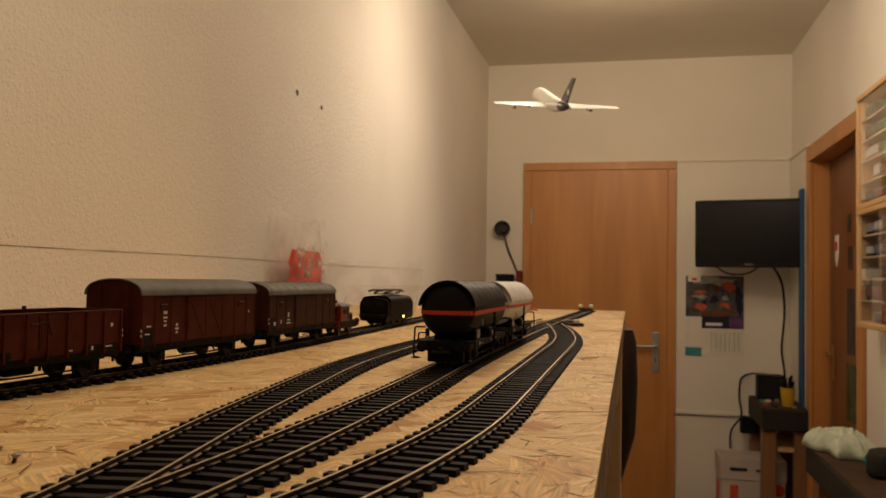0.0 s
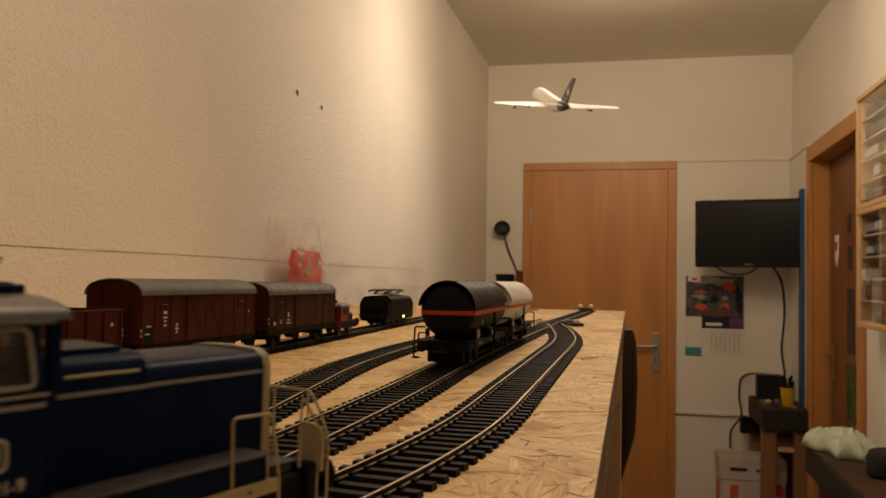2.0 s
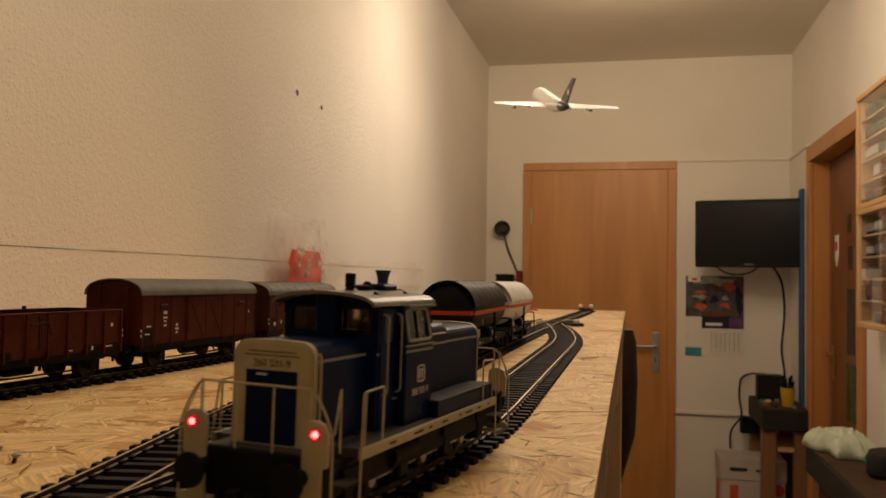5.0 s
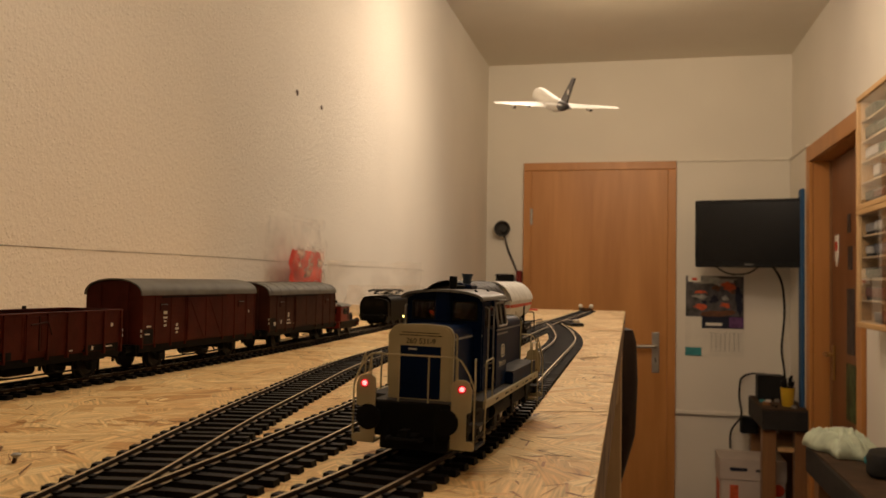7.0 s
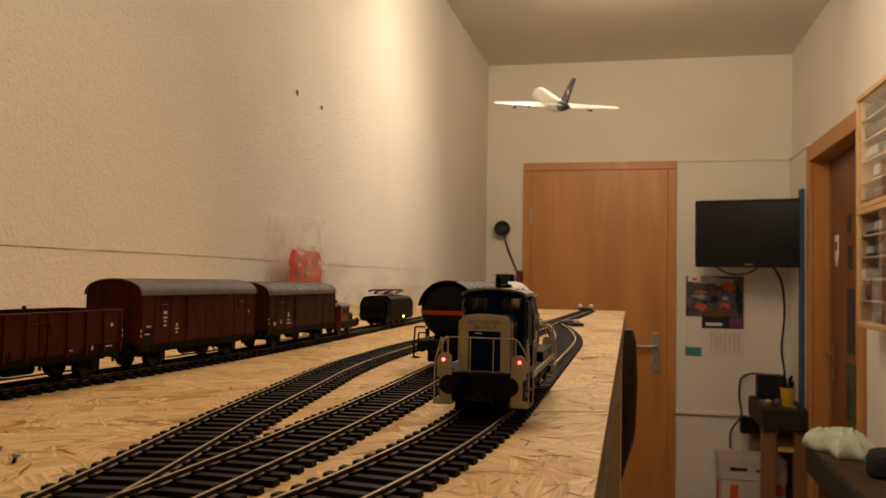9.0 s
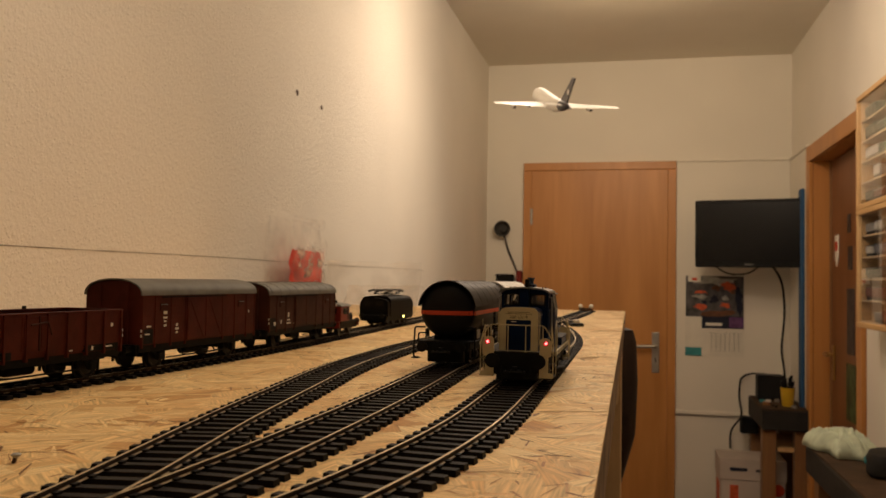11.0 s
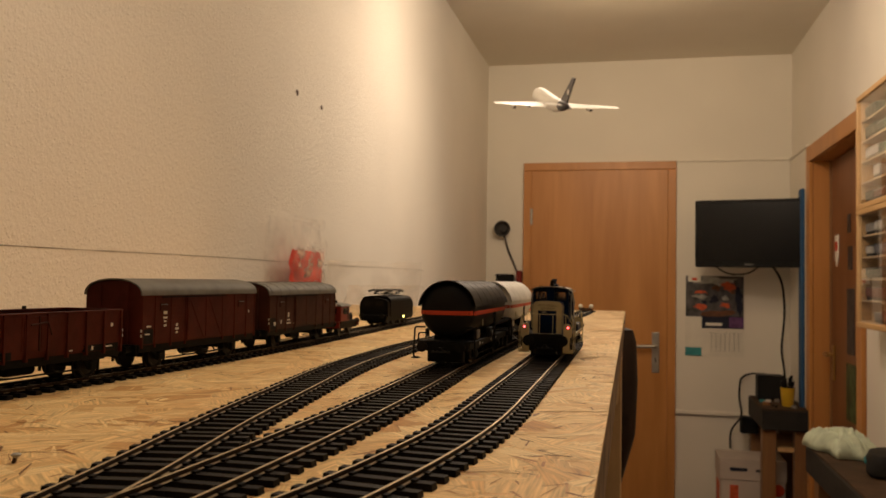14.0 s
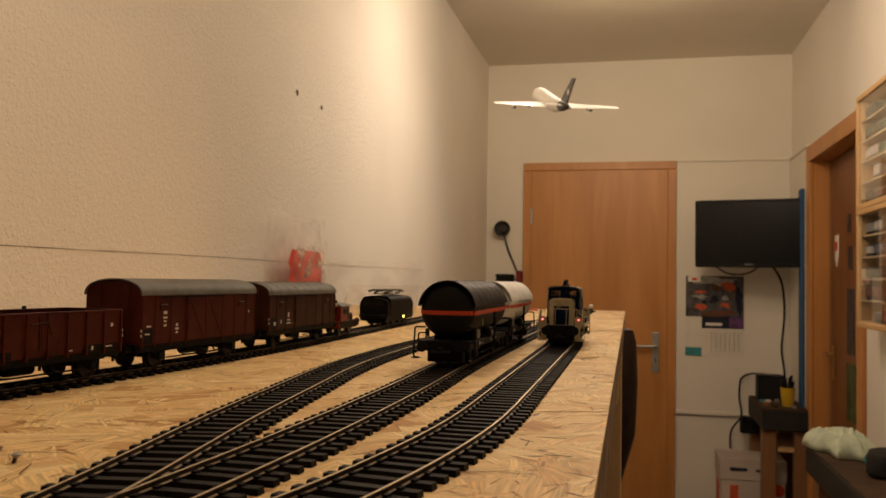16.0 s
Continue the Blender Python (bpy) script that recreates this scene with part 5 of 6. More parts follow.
# ---- doors ----
def end_door():
    d = tagged(new("door_1"), "closed beech veneer door with a steel lever handle", "door", kind="structure")
    d.matrix_world = Matrix.Translation((DX0, YB, 0))
    w = DX1 - DX0
    for x0, x1, z1 in ((0, 0.045, DTOP), (w - 0.045, w, DTOP)):
        part("frame", box(B(), x0, x1, -0.022, 0.10, 0, z1 - 0.045, 0.003), DOOR_TRIM, d)
    part("frame", box(B(), 0, w, -0.022, 0.10, DTOP - 0.044, DTOP, 0.003), DOOR_TRIM, d)
    leaf = part("leaf", box(B(), 0.0455, w - 0.0455, -0.019, 0.026, 0.006, DTOP - 0.0445, 0.0015), DOOR, d, "beech veneer door leaf")
    hx = 0.138 - DX0
    plate = part("handle_plate", box(B(), hx - 0.02, hx + 0.02, -0.022, -0.013, 0.905, 1.125, 0.004, 2), STEEL, leaf, "satin steel handle plate")
    bm = wire(B(), rounded([(hx, -0.015, 1.05), (hx, -0.062, 1.05), (hx - 0.125, -0.062, 1.047)], 0.012), 0.0095, 10)
    part("lever", bm, STEEL, plate, "steel lever", True)
    part("keyhole", box(B(), hx - 0.003, hx + 0.003, -0.0235, -0.02, 0.965, 0.985), BLACK, plate)
    for z in (0.35, 1.755):
        part("hinge", rod(B(), (0.046, -0.024, z - 0.045), (0.046, -0.024, z + 0.045), 0.008), STEEL, d, "grey steel hinge", True)


def side_door():
    d = tagged(new("door_2"), "closed brown wooden door with pictures stuck on it", "door", kind="structure")
    d.matrix_world = Matrix.Translation((XR, 0, 0))
    z1 = 2.05
    for y0, y1 in ((RY0, RY0 + 0.075), (RY1 - 0.075, RY1)):
        part("frame", box(B(), -0.018, 0.0, y0, y1, 0, z1 - 0.076, 0.003), DOOR_TRIM, d)
    part("frame", box(B(), -0.018, 0.0, RY0, RY1, z1 - 0.075, z1, 0.003), DOOR_TRIM, d)
    part("jamb", box(B(), 0.001, 0.118, RY1 - 0.073, RY1 - 0.021, 0, 2.0), DOOR_TRIM, d)
    part("jamb", box(B(), 0.001, 0.118, RY0 + 0.021, RY0 + 0.073, 0, 2.0), DOOR_TRIM, d)
    part("jamb", box(B(), 0.001, 0.118, RY0 + 0.074, RY1 - 0.074, 1.975, 2.028), DOOR_TRIM, d)
    leaf = part("leaf", box(B(), 0.078, 0.116, RY0 + 0.075, RY1 - 0.075, 0.005, 1.972, 0.002), BROWN_DOOR, d, "brown door leaf")
    for y in (RY1 - 0.078,):
        part("gap_strip", box(B(), 0.070, 0.078, y - 0.012, y, 0.01, 1.97), BROWN_WOOD, d)
    plate = part("handle_plate", box(B(), 0.070, 0.0785, 4.14, 4.17, 0.96, 1.12, 0.003), BRASS, leaf)
    part("lever", wire(B(), rounded([(0.075, 4.155, 1.08), (0.035, 4.155, 1.08), (0.035, 4.06, 1.08)], 0.01), 0.008, 8), BRASS, plate, "brass lever", True)
    # pictures and pennants on the leaf
    for y0, y1, za, zb, mat in ((3.83, 3.90, 1.46, 1.56, PIC_DARK), (3.80, 3.92, 1.10, 1.38, PIC_DARK), (3.78, 3.93, 0.82, 1.06, PIC_GREEN), (3.84, 3.94, 0.60, 0.76, PIC_GREEN), (3.86, 3.91, 1.62, 1.70, PIC_DARK)):
        part("picture", box(B(), 0.0755, 0.079, y0, y1, za, zb), mat, leaf, "small dark picture")
    bm = prism(B(), [(4.07, 1.62), (4.13, 1.62), (4.13, 1.52), (4.10, 1.48), (4.07, 1.52)], "X", 0.074, 0.079)
    pen = part("pennant", bm, TANK_WHITE, leaf, "white and red pennant")
    part("pennant_mark", box(B(), 0.0725, 0.0745, 4.08, 4.12, 1.55, 1.59), BAND_RED, pen)


BROWN_DOOR = wood_material("brown_door", (0.25, 0.10, 0.035), (0.17, 0.065, 0.022), "Z", 0.45, 6.0, 9.0)
BRASS = material("brass", (0.5, 0.36, 0.14), 0.3, metal=1.0)
PIC_DARK = material("dark_print", (0.06, 0.05, 0.05), 0.5, vary=0.6, scale=25)
PIC_GREEN = material("green_print", (0.07, 0.10, 0.04), 0.5, vary=0.7, scale=22)
end_door()
side_door()

# pencil line and screw holes on the long wall
PENCIL = material("pencil_grey", (0.20, 0.16, 0.12), 0.8, vary=0.3, scale=40)
line = B()
ys = np.arange(0.30, 3.30, 0.05)
for y0, y1 in zip(ys, ys[1:]):
    za, zb = 1.4255 + 0.0012 * math.sin(y0 * 5), 1.4255 + 0.0012 * math.sin(y1 * 5)
    t0 = 0.0004 + 0.0004 * random.random()
    vs = [line.verts.new(p) for p in ((XL + 0.0008, y0, za - t0), (XL + 0.0008, y1, zb - t0), (XL + 0.0008, y1, zb + t0), (XL + 0.0008, y0, za + t0))]
    line.faces.new(vs)
structure("wall_seam", line, PENCIL, "thin dark line along the papered wall", "seam")
for y, z, r in ((1.928, 1.844, 0.0048), (2.096, 1.841, 0.0042)):
    bm = turned(B(), [(r * 1.6, 0.0003), (r * 1.3, 0.0014), (r * 0.8, 0.0016), (r * 0.3, 0.0005)], (XL, y, z), "X", 12)
    tagged(part("wall_plug", bm, BROWN_METAL), "dark plugged screw hole in the wall", "wall plug", "plugs in the wall")


# ---- below and behind the board ----
sup = thing("board_support", pose(0, 0, 0), "pine posts and joists carrying the strand board", "trestle")
for x, y in ((-0.070, 0.05), (-0.070, 1.40), (-0.76, 0.05), (-0.76, 1.40)):
    part("leg", box(B(), x, x + 0.058, y, y + 0.058, 0, ZB - 0.0225, 0.002), PINE, sup)
for y in (0.24, 0.95, 1.48):
    part("joist", box(B(), BX0 + 0.02, -0.012, y, y + 0.04, ZB - 0.085, ZB - 0.0225, 0.002), PINE, sup)

LEATHER = material("dark_brown_leather", (0.032, 0.017, 0.011), 0.5, vary=0.25, scale=40, bump=0.3, bump_scale=250)
ch = thing("office_chair", pose(-0.20, 1.66, 0), "dark brown leather office chair behind the board's end", "chair")
bm = B()
rings = []
for z, sx, sy in ((0.94, 0.10, 0.020), (0.95, 0.14, 0.034), (1.00, 0.185, 0.042), (1.10, 0.212, 0.046), (1.20, 0.216, 0.044), (1.275, 0.213, 0.038), (1.298, 0.206, 0.028), (1.303, 0.19, 0.012)):
    ring = []
    for k in range(40):
        c, q = math.cos(k * math.tau / 40), math.sin(k * math.tau / 40)
        ring.append(bm.verts.new((sx * math.copysign(abs(c) ** 0.55, c), sy * math.copysign(abs(q) ** 0.7, q), z)))
    rings.append(ring)
for a, b in zip(rings, rings[1:]):
    for k in range(40):
        bm.faces.new((a[k], a[(k + 1) % 40], b[(k + 1) % 40], b[k]))
bm.faces.new(rings[0][::-1])
bm.faces.new(rings[-1])
part("backrest", bm, LEATHER, ch, "", True)
part("spine", box(B(), -0.04, 0.04, 0.03, 0.06, 0.50, 1.05, 0.008), BLACK, ch)
part("seat", box(B(), -0.22, 0.22, 0.03, 0.47, 0.49, 0.57, 0.03, 3), LEATHER, ch)
part("gas_column", rod(B(), (0, 0.25, 0.10), (0, 0.25, 0.49), 0.028), BLACK, ch, "", True)
for k in range(5):
    a = k * math.tau / 5 + 0.3
    part("foot", rod(B(), (0, 0.25, 0.10), (0.28 * math.cos(a), 0.25 + 0.28 * math.sin(a), 0.065), 0.022, 0.014), BLACK, ch)
    part("castor", turned(B(), [(0.012, -0.018), (0.032, -0.014), (0.032, 0.014), (0.012, 0.018)], (0.28 * math.cos(a), 0.25 + 0.28 * math.sin(a), 0.032), "X", 14), BLACK, ch)


# ---- red printed bag by the wall ----
def film_material(name, colour, alpha_mix, rough=0.12):
    m = bpy.data.materials.new(name)
    m.use_nodes = True
    n, l = m.node_tree.nodes, m.node_tree.links
    b = n["Principled BSDF"]
    b.inputs["Base Color"].default_value = (*colour, 1)
    b.inputs["Roughness"].default_value = rough
    noi = n.new("ShaderNodeTexNoise")
    noi.inputs["Scale"].default_value = 30
    mr = n.new("ShaderNodeMapRange")
    mr.inputs["From Min"].default_value, mr.inputs["From Max"].default_value = 0.35, 0.7
    mr.inputs["To Min"].default_value, mr.inputs["To Max"].default_value = alpha_mix[0], alpha_mix[1]
    tc = n.new("ShaderNodeTexCoord")
    l.new(tc.outputs["Object"], noi.inputs["Vector"])
    l.new(noi.outputs["Fac"], mr.inputs["Value"])
    l.new(mr.outputs["Result"], b.inputs["Alpha"])
    return m


CLEAR_FILM = film_material("clear_film", (0.80, 0.74, 0.66), (0.05, 0.25))
RED_FILM = film_material("red_printed_film", (0.86, 0.085, 0.055), (0.80, 1.0), 0.2)
sack = thing("plastic_bag", pose(XL + 0.035, 1.915, ZB), "clear crumpled plastic bag with a red printed label", "plastic bag")


def crumpled(y0, y1, z0, z1, amp, off, ny=16, nz=20, taper=0.0):
    bm = B()
    grid = []
    for i in range(ny + 1):
        col = []
        for j in range(nz + 1):
            u, v = i / ny, j / nz
            z = z0 + (z1 - z0) * v
            y = y0 + (y1 - y0) * u + taper * (u - 0.5) * v
            x = off + amp * noise.noise(Vector((y * 38, z * 30, off * 90))) + amp * 0.5 * noise.noise(Vector((y * 90, z * 70, 3.0)))
            col.append(bm.verts.new((x, y, z)))
        grid.append(col)
    for a, b in zip(grid, grid[1:]):
        for j in range(nz):
            bm.faces.new((a[j], b[j], b[j + 1], a[j + 1]))
    return bm


part("front_film", crumpled(-0.115, 0.105, 0.0, 0.195, 0.012, 0.016, taper=-0.02), CLEAR_FILM, sack, "", True)
part("back_film", crumpled(-0.185, 0.10, 0.0, 0.190, 0.008, -0.022, taper=-0.02), CLEAR_FILM, sack, "", True)
part("red_label", crumpled(-0.095, 0.083, 0.0, 0.116, 0.011, 0.008, 14, 14, 0.03), RED_FILM, sack, "red print showing through", True)
# patchy white sheet that paints the highlights on the crumpled film
part("white_print", crumpled(-0.125, 0.05, 0.005, 0.125, 0.016, 0.036, 16, 14), film_material("white_print", (0.88, 0.74, 0.62), (-0.6, 1.0)), sack, "", True)


wrap = thing("plastic_wrap", pose(-0.335, 1.09, ZB + 0.012, 0, 0, -62), "crumpled clear plastic wrap lying on the board behind the engine", "plastic wrap")
part("film", crumpled(-0.055, 0.055, -0.0118, 0.062, 0.014, 0.0, 16, 14, 0.02), CLEAR_FILM, wrap, "", True)
part("fold", crumpled(-0.050, 0.075, -0.0118, 0.030, 0.018, 0.016, 16, 10, -0.02), CLEAR_FILM, wrap, "", True)


# ---- model aeroplane under the ceiling ----
PLANE_WHITE = material("plane_white", (0.90, 0.88, 0.83), 0.35, vary=0.03, scale=60)
PLANE_DARK = material("plane_dark_tail", (0.035, 0.03, 0.035), 0.35, vary=0.15, scale=60)
PY = 2.35
plane = thing("model_aeroplane", pose(-0.219, PY - 0.02, 1.887, 19.0, -0.2, 20.8), "white model airliner with a dark tail hung on threads", "model aeroplane")
rows = [(0.001, -0.175), (0.006, -0.168), (0.012, -0.14), (0.0165, -0.10), (0.0195, -0.06), (0.0195, 0.10), (0.0185, 0.13), (0.0155, 0.152), (0.009, 0.166), (0.001, 0.172)]
bm = turned(B(), rows, (0, 0, 0), "Y", 24)
for v in bm.verts:
    if v.co.y < -0.06:
        v.co.z += (-0.06 - v.co.y) * 0.10
    elif v.co.z > 0:
        v.co.z *= 1.0 + 0.45 * min(1.0, (v.co.y + 0.06) / 0.12)    # the tall upper deck
part("fuselage", bm, PLANE_WHITE, plane, "white fuselage", True)


def wing(bm, s, root, tip, span, z0, z1, thick):
    """A tapered swept wing: root and tip are (front, back) along the body."""
    def ring(x, fr, bk, z, t):
        c = fr - bk
        return [bm.verts.new((x, fr - c * u, z + t * h)) for u, h in ((0, 0), (0.12, 0.55), (0.4, 0.7), (0.75, 0.4), (1, 0), (0.6, -0.25), (0.2, -0.35))]
    a, b = ring(s * 0.010, *root, z0, thick), ring(s * span, *tip, z1, thick * 0.35)
    n = len(a)
    for k in range(n):
        bm.faces.new((a[k], a[(k + 1) % n], b[(k + 1) % n], b[k]))
    bm.faces.new(a)
    bm.faces.new(b[::-1])
    return bm


for s in (-1, 1):
    wg = part("wing", wing(B(), s, (0.055, -0.038), (-0.052, -0.080), 0.172, -0.010, 0.0, 0.010), PLANE_WHITE, plane, "white swept wing", True)
    for x, y in ((0.058, 0.018), (0.108, -0.018)):
        eng = part("engine", turned(B(), [(0.004, -0.016), (0.0055, -0.006), (0.0060, 0.008), (0.0052, 0.014), (0.0040, 0.0135)], (s * x, y, -0.014), "Y", 14), PLANE_WHITE, wg, "", True)
        part("engine_nozzle", turned(B(), [(0.001, -0.021), (0.0035, -0.016), (0.0035, -0.014)], (s * x, y, -0.014), "Y", 12), PLANE_DARK, eng)
        part("pylon", box(B(), s * x - 0.0012, s * x + 0.0012, y - 0.014, y + 0.010, -0.011, -0.004), PLANE_WHITE, eng)
    part("tailplane", wing(B(), s, (-0.128, -0.160), (-0.162, -0.178), 0.062, 0.010, 0.016, 0.004), PLANE_WHITE, plane, "", True)
bm = prism(B(), [(-0.098, 0.014), (-0.160, 0.014), (-0.212, 0.086), (-0.190, 0.086)], "X", -0.0018, 0.0018)
fin = part("tail_fin", bm, PLANE_DARK, plane, "dark tail fin")
part("tail_mark", turned(B(), [(0.006, -0.0022), (0.0075, -0.0021), (0.0075, 0.0021), (0.006, 0.0022)], (0, -0.168, 0.047), "X", 18), PLANE_WHITE, fin, "pale ring on the fin")
bm = turned(B(), [(0.0015, -0.1765), (0.0068, -0.168), (0.0126, -0.14), (0.0150, -0.118)], (0, 0, 0.0), "Y", 22)
for v in bm.verts:
    v.co.z += (-0.06 - v.co.y) * 0.10
part("tail_cone", bm, PLANE_DARK, plane, "dark tail cone", True)
part("thread", wire(B(), [(0, 0.03, 0.018), (0.0, 0.04, ZC - 1.889)], 0.0001, 3), PLANE_WHITE, plane)


# ---- end wall: screen, calendar, lamp, cables ----
SCREEN = material("screen_black", (0.004, 0.004, 0.004), 0.25, vary=0.1, scale=5)
tv = thing("television", pose(0.580, 4.43, 1.645, 0, 0, -13), "black flat television on a wall bracket, switched off", "television")
part("housing", box(B(), -0.262, 0.262, -0.005, 0.035, -0.168, 0.172, 0.006, 2), BLACK, tv)
part("screen", box(B(), -0.245, 0.245, -0.0075, -0.004, -0.138, 0.156), SCREEN, tv, "dark glossy screen")
part("bezel", box(B(), -0.245, 0.245, -0.010, -0.0055, -0.166, -0.142, 0.002), BLACK, tv)
part("maker_mark", box(B(), -0.022, 0.022, -0.0112, -0.0098, -0.158, -0.150), LOCO_GREY, tv, "small grey mark")
bm = box(B(), -0.06, 0.06, 0.03, 0.06, -0.06, 0.06, 0.004)
box(bm, -0.02, 0.02, 0.05, 0.285, -0.02, 0.02, 0.003)
part("bracket", bm, BLACK, tv)

PAPER = material("paper_white", (0.72, 0.68, 0.60), 0.7, vary=0.05, scale=15)
TEAL = material("teal_print", (0.05, 0.26, 0.28), 0.6)
ORANGE = material("orange_red_print", (0.55, 0.10, 0.04), 0.55, vary=0.3, scale=40)
PALE_PRINT = material("pale_print", (0.34, 0.33, 0.29), 0.55, vary=0.35, scale=35)
BROWN_PRINT = material("brown_print", (0.13, 0.055, 0.03), 0.55, vary=0.4, scale=35)
GREY_PRINT = material("grey_print", (0.085, 0.08, 0.08), 0.55, vary=0.5, scale=30)
PURPLE = material("purple_print", (0.12, 0.05, 0.14), 0.55, vary=0.4, scale=40)
NAVY = material("navy_print", (0.015, 0.018, 0.035), 0.55, vary=0.3, scale=40)
CAL_Y = YB - 0.0145
cal = thing("wall_calendar", pose(0.293, CAL_Y, 1.004), "wall calendar with a motor racing picture over a month grid", "calendar")
part("sheet", box(B(), 0, 0.300, -0.002, 0, 0, 0.432), PAPER, cal, "white month sheet")
pic = part("picture", box(B(), 0.002, 0.299, -0.0035, -0.0015, 0.212, 0.430), GREY_PRINT, cal, "racing picture in orange and black")
part("dark_band", box(B(), 0.085, 0.299, -0.0045, -0.003, 0.150, 0.215), NAVY, cal, "dark band with the month")
part("purple_patch", box(B(), 0.225, 0.299, -0.0055, -0.004, 0.155, 0.212), PURPLE, cal)
part("month_bar", box(B(), 0.105, 0.190, -0.0055, -0.004, 0.164, 0.180), PAPER, cal)
part("corner_label", box(B(), 0.012, 0.080, -0.0045, -0.003, 0.398, 0.430), PAPER, cal)
part("corner_mark", box(B(), 0.034, 0.060, -0.0055, -0.004, 0.406, 0.420), BAND_RED, cal)
part("teal_patch", box(B(), 0.0, 0.084, -0.0035, -0.0015, 0.002, 0.046), TEAL, cal, "teal square")


def print_patch(x, z, w, h, mat, layer, seed):
    """A soft-edged patch of colour in a printed picture."""
    rnd = random.Random(seed)
    pts = []
    for k in range(14):
        a = k * math.tau / 14
        r = rnd.uniform(0.45, 1.2)
        pts.append((min(0.298, max(0.003, x + w / 2 * r * math.cos(a))), min(0.429, max(0.213, z + h / 2 * r * math.sin(a)))))
    part("print_patch", prism(B(), pts, "Y", -0.0040 - 0.0006 * layer, -0.003), mat, pic)


for k, (x, z, w, h, mat) in enumerate(((0.15, 0.405, 0.24, 0.055, PALE_PRINT), (0.03, 0.36, 0.06, 0.07, GREY_PRINT), (0.23, 0.37, 0.105, 0.066, ORANGE), (0.275, 0.30, 0.05, 0.17, NAVY), (0.15, 0.232, 0.28, 0.040, BROWN_PRINT),
                                       (0.075, 0.345, 0.090, 0.026, ORANGE), (0.075, 0.318, 0.085, 0.026, PALE_PRINT), (0.075, 0.265, 0.098, 0.040, ORANGE), (0.150, 0.305, 0.055, 0.055, NAVY), (0.205, 0.315, 0.045, 0.030, PALE_PRINT),
                                       (0.205, 0.275, 0.065, 0.030, ORANGE), (0.10, 0.290, 0.03, 0.02, NAVY), (0.245, 0.345, 0.03, 0.03, BROWN_PRINT), (0.16, 0.365, 0.05, 0.03, BROWN_PRINT))):
    print_patch(x, z, w, h, mat, k % 7, 40 + k)
for k in range(7):
    part("day_column", box(B(), 0.135 + k * 0.023, 0.1365 + k * 0.023, -0.0035, -0.0015, 0.03, 0.125), GREY_PRINT, cal)
for k in range(6):
    part("day_row", box(B(), 0.125, 0.292, -0.0033, -0.0015, 0.03 + k * 0.019, 0.0308 + k * 0.019), GREY_PRINT, cal)

CABLE = material("black_cable", (0.012, 0.012, 0.012), 0.5, vary=0.1)
bm = wire(B(), rounded([(0.70, 4.55, 1.49), (0.735, 4.62, 1.47), (0.775, 4.66, 1.40), (0.790, 4.68, 1.25), (0.772, 4.69, 1.05), (0.785, 4.66, 0.95), (0.775, 4.60, 0.84)], 0.05, 6), 0.006, 8)
tagged(part("cable", bm, CABLE, None, "", True), "black cable hanging from the television", "cable", "cables on the end wall")
bm = wire(B(), rounded([(0.40, 4.52, 1.50), (0.50, 4.60, 1.44), (0.60, 4.60, 1.445), (0.66, 4.52, 1.50)], 0.06, 6), 0.004, 8)
tagged(part("cable", bm, CABLE, None, "", True), "black cable loop under the television", "cable", "cables on the end wall")
bm = wire(B(), rounded([(0.70, 4.68, 0.925), (0.62, 4.70, 0.925), (0.575, 4.71, 0.90), (0.565, 4.715, 0.80), (0.585, 4.70, 0.70), (0.52, 4.70, 0.62), (0.52, 4.68, 0.53)], 0.04, 6), 0.005, 8)
tagged(part("cable", bm, CABLE, None, "", True), "black cable looping behind the workbench", "cable", "cables on the end wall")
BLUE_BOARD = material("blue_panel", (0.03, 0.085, 0.19), 0.6, vary=0.15, scale=8)
tagged(part("foam_panel", box(B(), 0.806, 0.823, 4.345, 4.41, 0.73, 1.86, 0.004), BLUE_BOARD), "narrow blue panel leaning beside the door frame", "panel")

WALL_LAMP = material("dark_grey_plastic", (0.055, 0.050, 0.045), 0.5, vary=0.2, scale=40)
wl = thing("wall_lamp", pose(-0.706, YB, 1.685), "dark grey round clip lamp on the wall with its cord", "lamp")
part("head", turned(B(), [(0.020, -0.002), (0.030, -0.010), (0.044, -0.045), (0.046, -0.055), (0.040, -0.055), (0.028, -0.03), (0.010, -0.028)], (0, 0, 0), "Y", 24), WALL_LAMP, wl, "", True)
part("lens", turned(B(), [(0.014, -0.05), (0.017, -0.045), (0.017, -0.03)], (0.008, 0, -0.006), "Y", 14), WALL_LAMP, wl)
part("cord", wire(B(), rounded([(0.01, -0.02, -0.04), (0.03, -0.012, -0.12), (0.075, -0.012, -0.22), (0.10, -0.012, -0.29)], 0.03), 0.0045, 8), BLACK, wl, "", True)
part("plug", box(B(), 0.082, 0.112, -0.05, 0, -0.33, -0.235, 0.006), KOEF_RED, wl, "dark red plug")
bx = thing("wall_box", pose(-0.690, YB, 1.405), "small black box fixed on the end wall", "box")
part("casing", box(B(), -0.050, 0.050, -0.035, 0, -0.07, 0.020, 0.004), BLACK, bx)
part("rim", box(B(), -0.053, 0.053, -0.038, -0.034, 0.014, 0.024, 0.002), BLACK_MATT, bx)


